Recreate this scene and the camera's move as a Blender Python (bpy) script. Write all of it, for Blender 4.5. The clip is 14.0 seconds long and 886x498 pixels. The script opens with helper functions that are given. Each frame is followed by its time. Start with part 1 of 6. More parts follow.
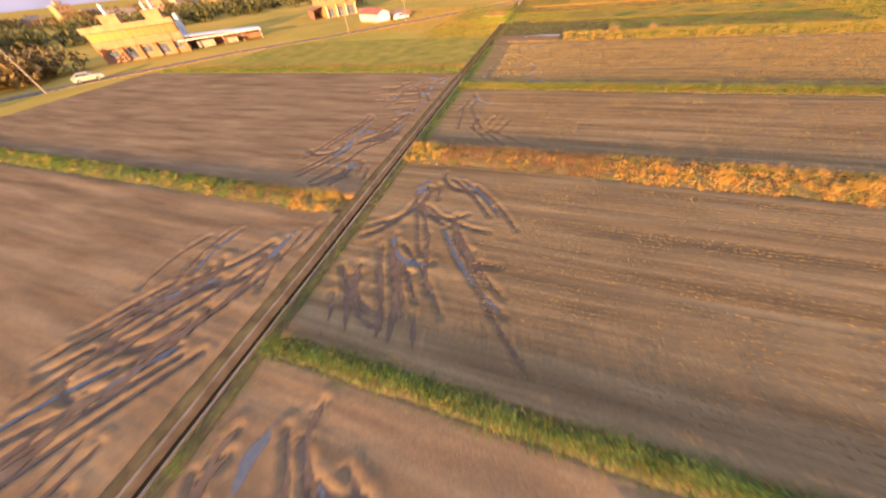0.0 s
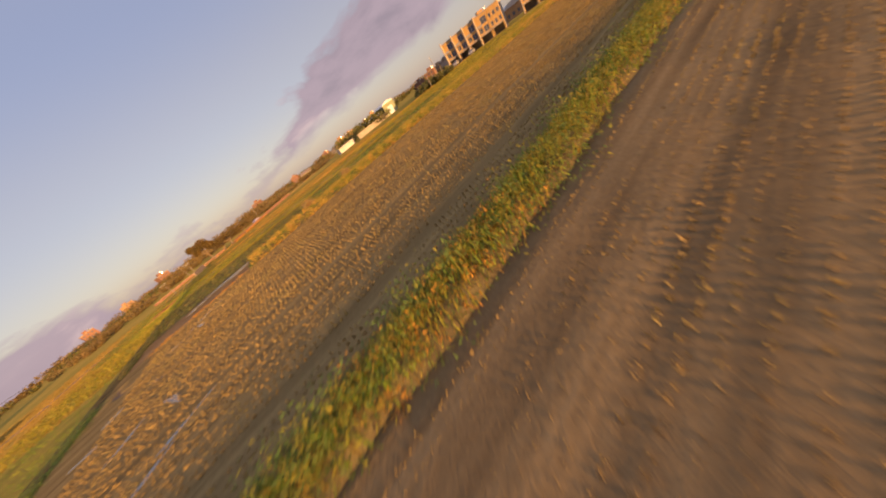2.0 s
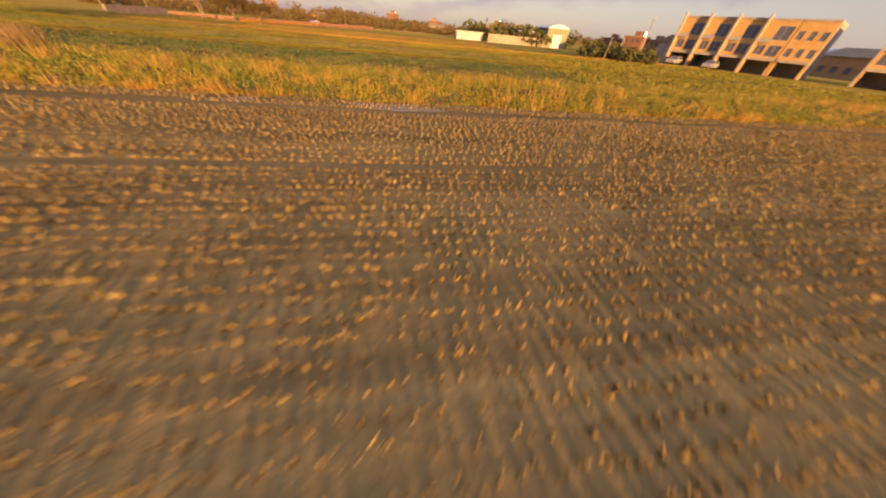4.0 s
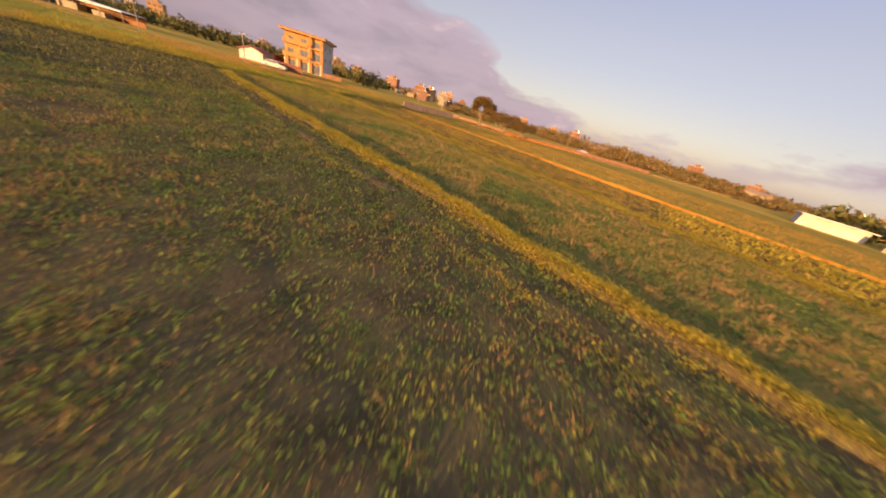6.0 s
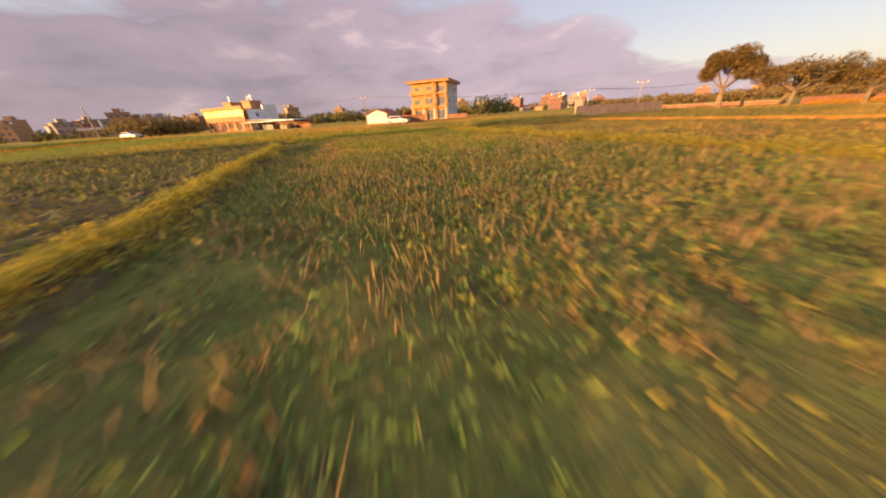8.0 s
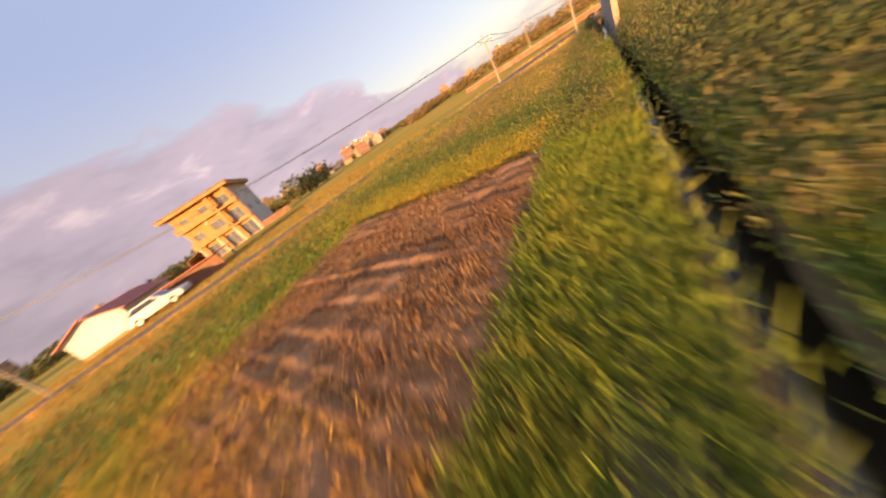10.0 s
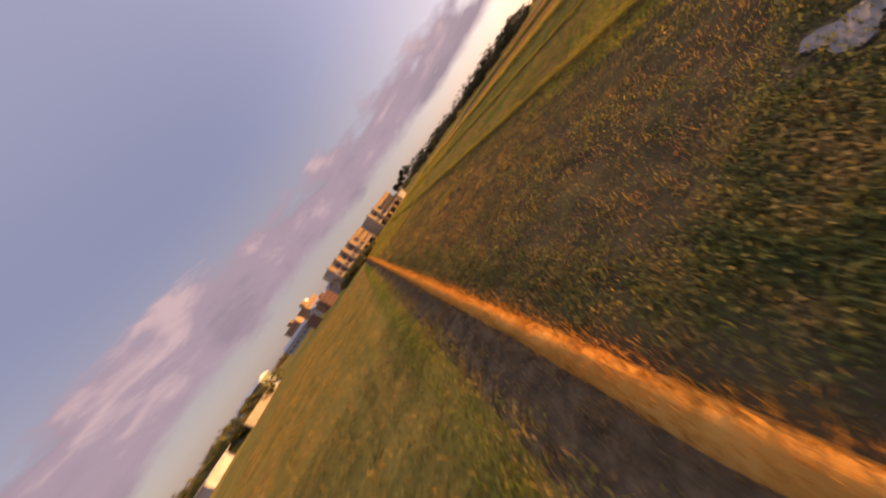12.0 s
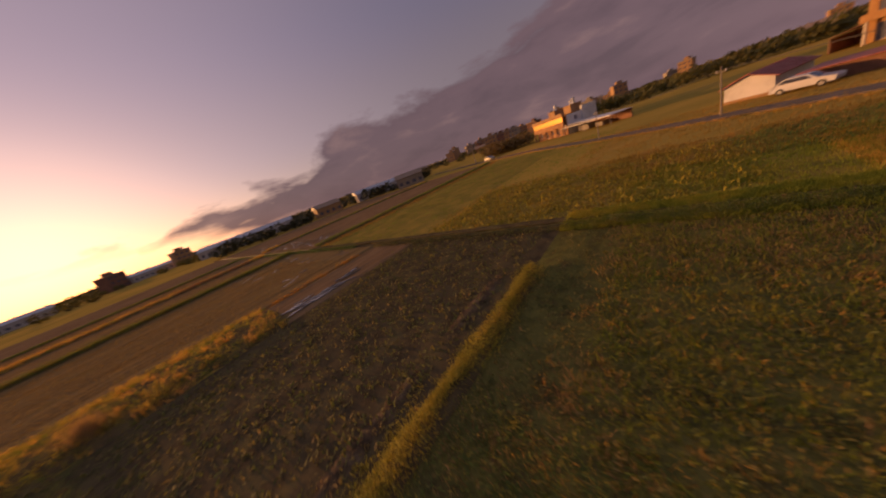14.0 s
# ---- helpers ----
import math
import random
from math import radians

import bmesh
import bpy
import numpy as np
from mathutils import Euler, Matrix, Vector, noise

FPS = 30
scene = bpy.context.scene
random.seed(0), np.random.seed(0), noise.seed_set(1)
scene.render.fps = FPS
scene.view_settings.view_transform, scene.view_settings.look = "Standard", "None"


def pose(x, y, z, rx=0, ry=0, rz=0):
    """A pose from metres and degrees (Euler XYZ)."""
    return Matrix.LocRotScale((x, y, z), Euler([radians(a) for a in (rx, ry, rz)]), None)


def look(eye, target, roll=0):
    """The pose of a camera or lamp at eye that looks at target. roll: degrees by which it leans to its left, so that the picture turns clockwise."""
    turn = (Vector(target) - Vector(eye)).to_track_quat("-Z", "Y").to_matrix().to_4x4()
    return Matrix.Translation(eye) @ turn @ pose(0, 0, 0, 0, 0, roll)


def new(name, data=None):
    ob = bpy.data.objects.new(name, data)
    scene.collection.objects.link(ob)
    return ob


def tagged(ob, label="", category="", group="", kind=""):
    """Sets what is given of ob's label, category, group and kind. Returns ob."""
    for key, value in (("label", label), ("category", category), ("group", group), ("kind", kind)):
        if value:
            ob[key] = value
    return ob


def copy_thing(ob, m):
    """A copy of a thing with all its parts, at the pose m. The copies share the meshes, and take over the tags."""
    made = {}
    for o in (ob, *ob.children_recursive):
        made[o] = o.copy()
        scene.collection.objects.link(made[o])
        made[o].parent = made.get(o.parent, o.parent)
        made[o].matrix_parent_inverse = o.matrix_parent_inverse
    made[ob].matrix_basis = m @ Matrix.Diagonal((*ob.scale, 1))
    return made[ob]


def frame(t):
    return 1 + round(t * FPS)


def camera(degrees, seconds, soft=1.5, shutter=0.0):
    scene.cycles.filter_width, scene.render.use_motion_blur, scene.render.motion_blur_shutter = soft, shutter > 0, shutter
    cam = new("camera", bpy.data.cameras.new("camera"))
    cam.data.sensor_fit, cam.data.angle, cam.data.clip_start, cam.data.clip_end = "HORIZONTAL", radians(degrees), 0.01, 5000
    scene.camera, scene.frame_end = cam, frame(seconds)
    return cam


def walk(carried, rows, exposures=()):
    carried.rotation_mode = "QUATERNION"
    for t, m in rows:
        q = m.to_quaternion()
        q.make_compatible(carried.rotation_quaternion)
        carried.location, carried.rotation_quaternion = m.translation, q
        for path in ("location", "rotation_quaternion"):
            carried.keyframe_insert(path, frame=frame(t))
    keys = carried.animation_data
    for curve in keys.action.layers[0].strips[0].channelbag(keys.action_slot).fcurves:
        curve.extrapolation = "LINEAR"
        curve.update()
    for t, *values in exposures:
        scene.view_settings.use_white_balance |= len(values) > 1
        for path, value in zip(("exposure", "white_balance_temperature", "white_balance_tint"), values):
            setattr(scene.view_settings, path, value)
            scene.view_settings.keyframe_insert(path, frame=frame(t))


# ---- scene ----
cam = camera(119.0, 14.0, soft=2.0, shutter=0.2)
PATH = [
    (0, pose(9.63, -23.68, 10.09, 42.33, 4.21, 16.84)),
    (0.5, pose(9.37, -16.10, 6.19, 55.51, 9.90, 9.61)),
    (0.7, pose(9.35, -13.22, 5.32, 59.45, 13.20, 2.31)),
    (1, pose(9.55, -8.68, 4.20, 61.49, 19.96, -9.12)),
    (1.5, pose(11.92, -1.00, 3.08, 57.72, 28.61, -25.54)),
    (2, pose(14.71, 6.02, 3.27, 54.53, 32.61, -45.41)),
    (4.3, pose(42.38, 25.55, 2.27, 48.63, -7.64, -0.61)),
    (4.5, pose(42.77, 28.03, 2.42, 49.03, -9.68, 3.91)),
    (4.8, pose(43.77, 31.85, 2.75, 56.24, -13.09, 15.26)),
    (5, pose(44.31, 34.40, 2.92, 60.45, -14.05, 22.46)),
    (5.5, pose(44.15, 40.65, 2.70, 60.58, -15.61, 37.73)),
    (6, pose(42.57, 45.38, 2.92, 60.50, -14.24, 45.24)),
    (6.5, pose(38.50, 49.28, 2.81, 60.69, -11.56, 51.79)),
    (7, pose(33.73, 51.79, 2.38, 59.79, -6.84, 60.77)),
    (7.2, pose(31.86, 52.49, 1.84, 61.11, -4.93, 64.40)),
    (9.3, pose(6.71, 59.36, 1.07, 60.34, 16.65, 54.83)),
    (9.5, pose(4.68, 60.63, 1.08, 60.19, 20.46, 48.65)),
    (9.8, pose(1.54, 62.87, 1.22, 61.37, 25.90, 37.32)),
    (10, pose(-0.45, 64.49, 1.53, 59.67, 30.27, 25.48)),
    (10.3, pose(-2.63, 66.49, 1.65, 61.95, 34.41, 8.17)),
    (10.5, pose(-3.50, 67.81, 1.52, 64.20, 38.17, -4.32)),
    (10.8, pose(-4.40, 70.08, 1.51, 65.41, 43.49, -24.50)),
    (11, pose(-4.34, 71.56, 1.53, 67.68, 45.88, -37.40)),
    (11.2, pose(-3.68, 73.13, 1.59, 70.04, 48.45, -50.95)),
    (11.5, pose(-1.83, 75.34, 2.00, 71.96, 50.46, -71.56)),
    (11.8, pose(0.62, 76.28, 2.63, 68.74, 54.20, -101.88)),
    (12, pose(2.50, 76.32, 3.16, 65.31, 52.47, -120.88)),
    (12.2, pose(4.43, 75.56, 3.55, 62.58, 50.73, -137.62)),
    (12.4, pose(6.41, 74.82, 3.97, 60.27, 48.24, -154.18)),
    (12.5, pose(7.39, 74.55, 4.44, 59.04, 49.00, -161.44)),
    (13, pose(11.92, 71.02, 5.83, 65.48, 36.65, 168.88)),
    (13.3, pose(13.68, 66.41, 5.81, 68.84, 30.27, 156.10)),
    (13.5, pose(14.48, 63.69, 5.92, 69.33, 27.22, 148.08)),
    (14, pose(15.32, 56.68, 5.67, 71.08, 19.26, 127.78)),
]
walk(cam, PATH, exposures=((0.0,2.05,6500,11),(0.6,1.68,6600,11),(1.0,1.5,7300,10),(1.5,1.1,7300,11),(2.2,1.12,7500,12),(4.3,1.3,7500,12),(5.0,1.65,8300,14),(5.5,1.4,7500,13),(7.0,1.3,7400,11),(9.3,1.85,7300,9),(10.0,1.7,7300,9),(10.5,1.5,7600,12),(11.0,0.9,6700,12),(11.5,0.9,6600,12),(12.0,0.95,7500,20),(12.7,0.85,9600,32),(13.5,0.1,9300,40),(14.0,-0.2,8600,38)))

# ---- world, sun ----
SUN_BEARING, SUN_HEIGHT = 171.6, 7.0


def links(nt, *pairs):
    for a, b in pairs:
        nt.links.new(a, b)


def node(nt, kind, **kw):
    n = nt.nodes.new(kind)
    for k, v in kw.items():
        if k in n.inputs:
            n.inputs[k].default_value = v
    return n


world = bpy.data.worlds.new("evening_sky")
scene.world = world
world.use_nodes = True
nt = world.node_tree
nt.nodes.clear()
out = nt.nodes.new("ShaderNodeOutputWorld")
back = nt.nodes.new("ShaderNodeBackground")
sky = nt.nodes.new("ShaderNodeTexSky")
sky.sky_type = "NISHITA"
sky.sun_disc = False
sky.sun_elevation = radians(SUN_HEIGHT)
sky.sun_rotation = radians(SUN_BEARING)
sky.air_density, sky.dust_density, sky.ozone_density = 1.0, 0.9, 1.5
coord = nt.nodes.new("ShaderNodeTexCoord")


def calc(tree, op, a, b=None, clamp=False):
    n = tree.nodes.new("ShaderNodeMath")
    n.operation, n.use_clamp = op, clamp
    for k, v in enumerate((a, b)):
        if isinstance(v, (int, float)):
            n.inputs[k].default_value = v
        elif v is not None:
            tree.links.new(v, n.inputs[k])
    return n.outputs[0]


def graph(tree, fac, points, span):
    """A smooth curve through (0..1, value) as a ramp; values are given in units of span."""
    r = tree.nodes.new("ShaderNodeValToRGB")
    r.color_ramp.interpolation = "EASE"
    els = r.color_ramp.elements
    els[0].position, els[1].position = points[0][0], points[-1][0]
    for k, (pos, val) in enumerate(points):
        e = els[0] if k == 0 else (els[len(els) - 1] if k == len(points) - 1 else els.new(pos))
        col = val if isinstance(val, tuple) else (val, val, val)
        e.position, e.color = pos, (*(c / span for c in col), 1)
    tree.links.new(fac, r.inputs["Fac"])
    return r.outputs["Color"]


split = nt.nodes.new("ShaderNodeSeparateXYZ")
nt.links.new(coord.outputs["Generated"], split.inputs[0])
level = calc(nt, "MULTIPLY", calc(nt, "ARCSINE", split.outputs["Z"]), 57.296)
around = calc(nt, "ADD", calc(nt, "MULTIPLY", calc(nt, "ARCTAN2", split.outputs["X"], split.outputs["Y"]), 0.159155), 0.5)
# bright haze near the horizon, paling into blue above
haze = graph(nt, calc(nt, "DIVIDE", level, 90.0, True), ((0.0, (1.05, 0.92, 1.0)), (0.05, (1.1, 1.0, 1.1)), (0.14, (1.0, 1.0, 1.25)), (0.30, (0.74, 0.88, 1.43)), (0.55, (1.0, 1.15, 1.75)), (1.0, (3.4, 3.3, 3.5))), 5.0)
# cloud banks: where they end above and below, all the way round from the north-west over north to south
TOPS = ((-180, 5), (-168, 5), (-158, 8), (-145, 11.5), (-120, 14.5), (-100, 18), (-80, 19), (-60, 17), (-45, 12), (-32, 7), (-18, 3), (0, 3), (12, 6), (28, 15), (45, 18), (60, 18.5), (80, 17.5), (95, 16), (115, 14), (135, 11), (150, 7.5), (165, 4.5), (180, 5))
FEET = ((-180, 2.0), (-165, -1.0), (-140, -3), (-100, -3), (-60, -3), (-30, -2), (0, 0), (12, 2), (28, 3.5), (45, 4.5), (60, 6), (80, 6), (95, 5.5), (115, 5), (135, 4.5), (150, 4.2), (165, 3.5), (180, 2.5))
tops = graph(nt, around, [((b + 180) / 360, h + 5) for b, h in TOPS], 30.0)
feet = graph(nt, around, [((b + 180) / 360, h + 5) for b, h in FEET], 30.0)
stretch = node(nt, "ShaderNodeMapping")
stretch.inputs["Scale"].default_value = (1.0, 1.0, 3.0)
cloud = node(nt, "ShaderNodeTexNoise", Scale=4.2, Detail=9.0, Roughness=0.56, Distortion=0.25)
links(nt, (coord.outputs["Generated"], stretch.inputs["Vector"]), (stretch.outputs["Vector"], cloud.inputs["Vector"]))
curl = calc(nt, "SUBTRACT", cloud.outputs["Fac"], 0.5)
lift = calc(nt, "SUBTRACT", calc(nt, "MULTIPLY", tops, 30.0), 5.0)
floor_ = calc(nt, "SUBTRACT", calc(nt, "MULTIPLY", feet, 30.0), 5.0)
upper = calc(nt, "DIVIDE", calc(nt, "SUBTRACT", calc(nt, "ADD", lift, calc(nt, "MULTIPLY", curl, 17.0)), level), 2.6, True)
lower = calc(nt, "DIVIDE", calc(nt, "SUBTRACT", level, calc(nt, "ADD", floor_, calc(nt, "MULTIPLY", curl, 6.0))), 2.0, True)
mass = calc(nt, "MULTIPLY", calc(nt, "MULTIPLY", upper, lower), 0.9)
total = nt.nodes.new("ShaderNodeMix")
total.data_type, total.blend_type = "RGBA", "ADD"
total.inputs["Factor"].default_value = 1.0
veil = nt.nodes.new("ShaderNodeMix")
veil.data_type, veil.blend_type = "RGBA", "MULTIPLY"
veil.inputs["Factor"].default_value = 1.0
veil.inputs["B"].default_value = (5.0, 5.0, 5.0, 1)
body = graph(nt, cloud.outputs["Fac"], ((0.30, (1.0, 0.84, 1.12)), (0.55, (1.35, 1.1, 1.42)), (0.72, (2.1, 1.65, 1.85))), 1.0)
shade = graph(nt, around, ((0.0, 0.6), (0.10, 0.64), (0.22, 0.74), (0.33, 1.0), (0.80, 1.0), (0.92, 0.85), (1.0, 0.55)), 1.0)
dusk = nt.nodes.new("ShaderNodeMix")
dusk.data_type, dusk.blend_type = "RGBA", "MULTIPLY"
dusk.inputs["Factor"].default_value = 1.0
links(nt, (body, dusk.inputs["A"]), (shade, dusk.inputs["B"]))
tone = nt.nodes.new("ShaderNodeMix")
tone.data_type = "RGBA"
dim = nt.nodes.new("ShaderNodeMix")
dim.data_type, dim.blend_type = "RGBA", "MULTIPLY"
dim.inputs["Factor"].default_value = 1.0
dim.inputs["B"].default_value = (0.29, 0.27, 0.31, 1)
# the clear air's glow falls off a little faster away from the sun
grey = nt.nodes.new("ShaderNodeRGBToBW")
nt.links.new(sky.outputs["Color"], grey.inputs[0])
fall = nt.nodes.new("ShaderNodeMix")
fall.data_type, fall.blend_type = "RGBA", "MULTIPLY"
fall.inputs["Factor"].default_value = 1.0
nt.links.new(calc(nt, "MINIMUM", calc(nt, "POWER", calc(nt, "DIVIDE", grey.outputs[0], 9.0), 0.3), 1.0), fall.inputs["B"])
nt.links.new(sky.outputs["Color"], fall.inputs["A"])
nt.links.new(fall.outputs["Result"], dim.inputs["A"])
# a wide lilac halo round the low sun
toward = nt.nodes.new("ShaderNodeVectorMath")
toward.operation = "DOT_PRODUCT"
toward.inputs[1].default_value = (math.sin(radians(SUN_BEARING)) * math.cos(radians(SUN_HEIGHT)), math.cos(radians(SUN_BEARING)) * math.cos(radians(SUN_HEIGHT)), math.sin(radians(SUN_HEIGHT)))
nt.links.new(coord.outputs["Generated"], toward.inputs[0])
halo = nt.nodes.new("ShaderNodeMix")
halo.data_type, halo.blend_type = "RGBA", "ADD"
halo.inputs["B"].default_value = (1.5, 1.3, 1.5, 1)
nt.links.new(calc(nt, "POWER", calc(nt, "MAXIMUM", toward.outputs["Value"], 0.0), 3.0, True), halo.inputs["Factor"])
nt.links.new(total.outputs["Result"], halo.inputs["A"])
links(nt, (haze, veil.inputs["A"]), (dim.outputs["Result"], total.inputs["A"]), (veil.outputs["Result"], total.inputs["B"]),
      (halo.outputs["Result"], tone.inputs["A"]), (dusk.outputs["Result"], tone.inputs["B"]), (mass, tone.inputs["Factor"]),
      (tone.outputs["Result"], back.inputs["Color"]), (back.outputs[0], out.inputs[0]))
back.inputs["Strength"].default_value = 0.15

lamp = bpy.data.lights.new("sun", "SUN")
lamp.energy, lamp.angle, lamp.color = 5.0, radians(0.6), (1.0, 0.56, 0.21)
sun = new("sun", lamp)
sb, sh = radians(SUN_BEARING), radians(SUN_HEIGHT)
sun.matrix_world = look((0, 0, 60), (-math.sin(sb) * math.cos(sh) * 9, -math.cos(sb) * math.cos(sh) * 9, 60 - math.sin(sh) * 9))


# ---- materials ----
def material(name, stops, scale=3.0, rough=0.85, bump=0.3, fine=40.0, detail=6.0, stretch_by=(1, 1, 1), island=0.0, per_object=0.0, metal=0.0, glow_through=0.0, bump_scale=None):
    """A surface whose colour runs through the stops by noise of two sizes; island and per_object vary its brightness by piece."""
    m = bpy.data.materials.new(name)
    m.use_nodes = True
    t = m.node_tree
    b = t.nodes["Principled BSDF"]
    c = t.nodes.new("ShaderNodeTexCoord")
    mp = t.nodes.new("ShaderNodeMapping")
    mp.inputs["Scale"].default_value = stretch_by
    n1 = node(t, "ShaderNodeTexNoise", Scale=scale, Detail=detail, Roughness=0.6, Distortion=0.2)
    n2 = node(t, "ShaderNodeTexNoise", Scale=fine, Detail=4.0, Roughness=0.65)
    mix = t.nodes.new("ShaderNodeMath")
    mix.operation = "MULTIPLY_ADD"
    mix.inputs[1].default_value = 0.35
    sub = t.nodes.new("ShaderNodeMath")
    sub.operation = "MULTIPLY_ADD"
    sub.inputs[1].default_value, sub.inputs[2].default_value = 1.0, -0.175
    r = t.nodes.new("ShaderNodeValToRGB")
    els = r.color_ramp.elements
    k = len(stops)
    els[0].position, els[1].position = 0.30, 0.70
    for i, col in enumerate(stops):
        pos = 0.30 + 0.40 * i / max(1, k - 1)
        e = els[0] if i == 0 else (els[len(els) - 1] if i == k - 1 else els.new(pos))
        e.position, e.color = pos, (*col, 1)
    links(t, (c.outputs["Object"], mp.inputs["Vector"]), (mp.outputs["Vector"], n1.inputs["Vector"]), (c.outputs["Object"], n2.inputs["Vector"]),
          (n2.outputs["Fac"], mix.inputs[0]), (n1.outputs["Fac"], mix.inputs[2]), (mix.outputs[0], sub.inputs[0]), (sub.outputs[0], r.inputs["Fac"]))
    colour = r.outputs["Color"]
    if island or per_object:
        if island:
            src = t.nodes.new("ShaderNodeNewGeometry").outputs["Random Per Island"]
        else:
            src = t.nodes.new("ShaderNodeObjectInfo").outputs["Random"]
        amt = island or per_object
        rng = node(t, "ShaderNodeMapRange")
        rng.inputs["To Min"].default_value, rng.inputs["To Max"].default_value = 1 - amt, 1 + amt
        hs = t.nodes.new("ShaderNodeHueSaturation")
        links(t, (src, rng.inputs["Value"]), (rng.outputs[0], hs.inputs["Value"]), (colour, hs.inputs["Color"]))
        colour = hs.outputs["Color"]
    t.links.new(colour, b.inputs["Base Color"])
    b.inputs["Roughness"].default_value = rough
    b.inputs["Metallic"].default_value = metal
    if bump:
        bp = node(t, "ShaderNodeBump", Strength=bump, Distance=0.03)
        nb = n2 if bump_scale is None else node(t, "ShaderNodeTexNoise", Scale=bump_scale, Detail=5.0)
        if bump_scale is not None:
            t.links.new(c.outputs["Object"], nb.inputs["Vector"])
        links(t, (nb.outputs["Fac"], bp.inputs["Height"]), (bp.outputs[0], b.inputs["Normal"]))
    if glow_through:
        tr = t.nodes.new("ShaderNodeBsdfTranslucent")
        ms = node(t, "ShaderNodeMixShader", Fac=glow_through)
        t.links.new(colour, tr.inputs["Color"])
        o = t.nodes["Material Output"]
        links(t, (b.outputs[0], ms.inputs[1]), (tr.outputs[0], ms.inputs[2]), (ms.outputs[0], o.inputs["Surface"]))
    return m


def plain(name, col, rough=0.5, metal=0.0, vary=0.15, scale=6.0, bump=0.05):
    lo, hi = [max(0.0, v * (1 - vary)) for v in col], [min(1.0, v * (1 + vary)) for v in col]
    return material(name, (lo, col, hi), scale=scale, rough=rough, bump=bump, metal=metal)


M = {}
M["far_ground"] = material("far_grass_ground", ((0.25, 0.195, 0.05), (0.36, 0.255, 0.062), (0.45, 0.285, 0.075)), scale=0.05, fine=2.5, bump=0.5)
M["mud"] = material("wet_mud", ((0.135, 0.088, 0.05), (0.20, 0.132, 0.075), (0.27, 0.185, 0.105)), scale=1.2, fine=11.0, rough=0.75, bump=0.7, stretch_by=(0.10, 0.8, 1))
M["stubble_soil"] = material("stubble_field_soil", ((0.125, 0.083, 0.045), (0.19, 0.128, 0.068), (0.27, 0.187, 0.1)), scale=1.6, fine=12.0, rough=0.85, bump=0.6, stretch_by=(0.05, 1, 1))
M["golden_stubble"] = material("pale_straw_field_soil", ((0.13, 0.09, 0.043), (0.2, 0.14, 0.066), (0.28, 0.2, 0.092)), scale=1.6, fine=12.0, rough=0.9, bump=0.6, stretch_by=(0.05, 1, 1))
M["weed_soil"] = material("weedy_soil", ((0.06, 0.048, 0.03), (0.098, 0.078, 0.044), (0.125, 0.108, 0.05)), scale=0.9, fine=14.0, bump=0.8)
M["grass_soil"] = material("grass_field_ground", ((0.16, 0.14, 0.038), (0.25, 0.195, 0.05), (0.33, 0.235, 0.06)), scale=0.35, fine=9.0, bump=0.8)
M["furrow"] = material("dark_moist_soil", ((0.06, 0.044, 0.028), (0.115, 0.083, 0.052), (0.19, 0.14, 0.085)), scale=2.5, fine=16.0, bump=0.9)
M["dirt"] = material("bare_reddish_dirt", ((0.13, 0.065, 0.035), (0.22, 0.115, 0.06), (0.30, 0.17, 0.095)), scale=1.8, fine=16.0, bump=0.9)
M["path"] = material("trodden_orange_earth", ((0.42, 0.19, 0.045), (0.55, 0.26, 0.06), (0.6, 0.32, 0.09)), scale=2.2, fine=18.0, bump=0.7)
M["green_soil"] = material("low_green_growth_on_soil", ((0.08, 0.065, 0.03), (0.12, 0.12, 0.038), (0.18, 0.16, 0.05)), scale=1.1, fine=14.0, bump=0.9)
M["asphalt"] = material("grey_asphalt", ((0.12, 0.10, 0.085), (0.17, 0.14, 0.115), (0.21, 0.175, 0.145)), scale=0.7, fine=40.0, bump=0.3)
for k in ("far_ground", "mud", "stubble_soil", "weed_soil", "grass_soil", "dirt", "path", "green_soil", "asphalt", "furrow", "golden_stubble"):
    M[k].node_tree.nodes["Principled BSDF"].inputs["Specular IOR Level"].default_value = 0.0
M["bank_soil"] = material("crumbly_bank_earth", ((0.07, 0.055, 0.032), (0.115, 0.088, 0.046), (0.15, 0.12, 0.055)), scale=1.3, fine=12.0, bump=0.9)
M["bank_soil"].node_tree.nodes["Principled BSDF"].inputs["Specular IOR Level"].default_value = 0.0
M["stubble"] = material("cut_rice_stubble", ((0.22, 0.15, 0.055), (0.33, 0.22, 0.08), (0.28, 0.22, 0.075)), scale=0.5, fine=6.0, bump=0, island=0.3, glow_through=0.3)
M["dry_grass"] = material("dry_yellow_grass", ((0.22, 0.17, 0.03), (0.34, 0.22, 0.05), (0.38, 0.22, 0.07)), scale=0.35, fine=3.0, bump=0, island=0.3, glow_through=0.45)
M["orange_grass"] = material("orange_dry_weeds", ((0.38, 0.22, 0.035), (0.56, 0.27, 0.045), (0.64, 0.27, 0.06)), scale=0.5, fine=3.0, bump=0, island=0.3, glow_through=0.45)
M["green_grass"] = material("green_grass_blades", ((0.08, 0.155, 0.02), (0.15, 0.215, 0.028), (0.28, 0.26, 0.04)), scale=0.3, fine=3.0, bump=0, island=0.3, glow_through=0.4)
M["weed"] = material("leafy_weeds", ((0.06, 0.13, 0.03), (0.125, 0.20, 0.045), (0.25, 0.27, 0.055)), scale=1.4, fine=7.0, bump=0, island=0.3, glow_through=0.45)
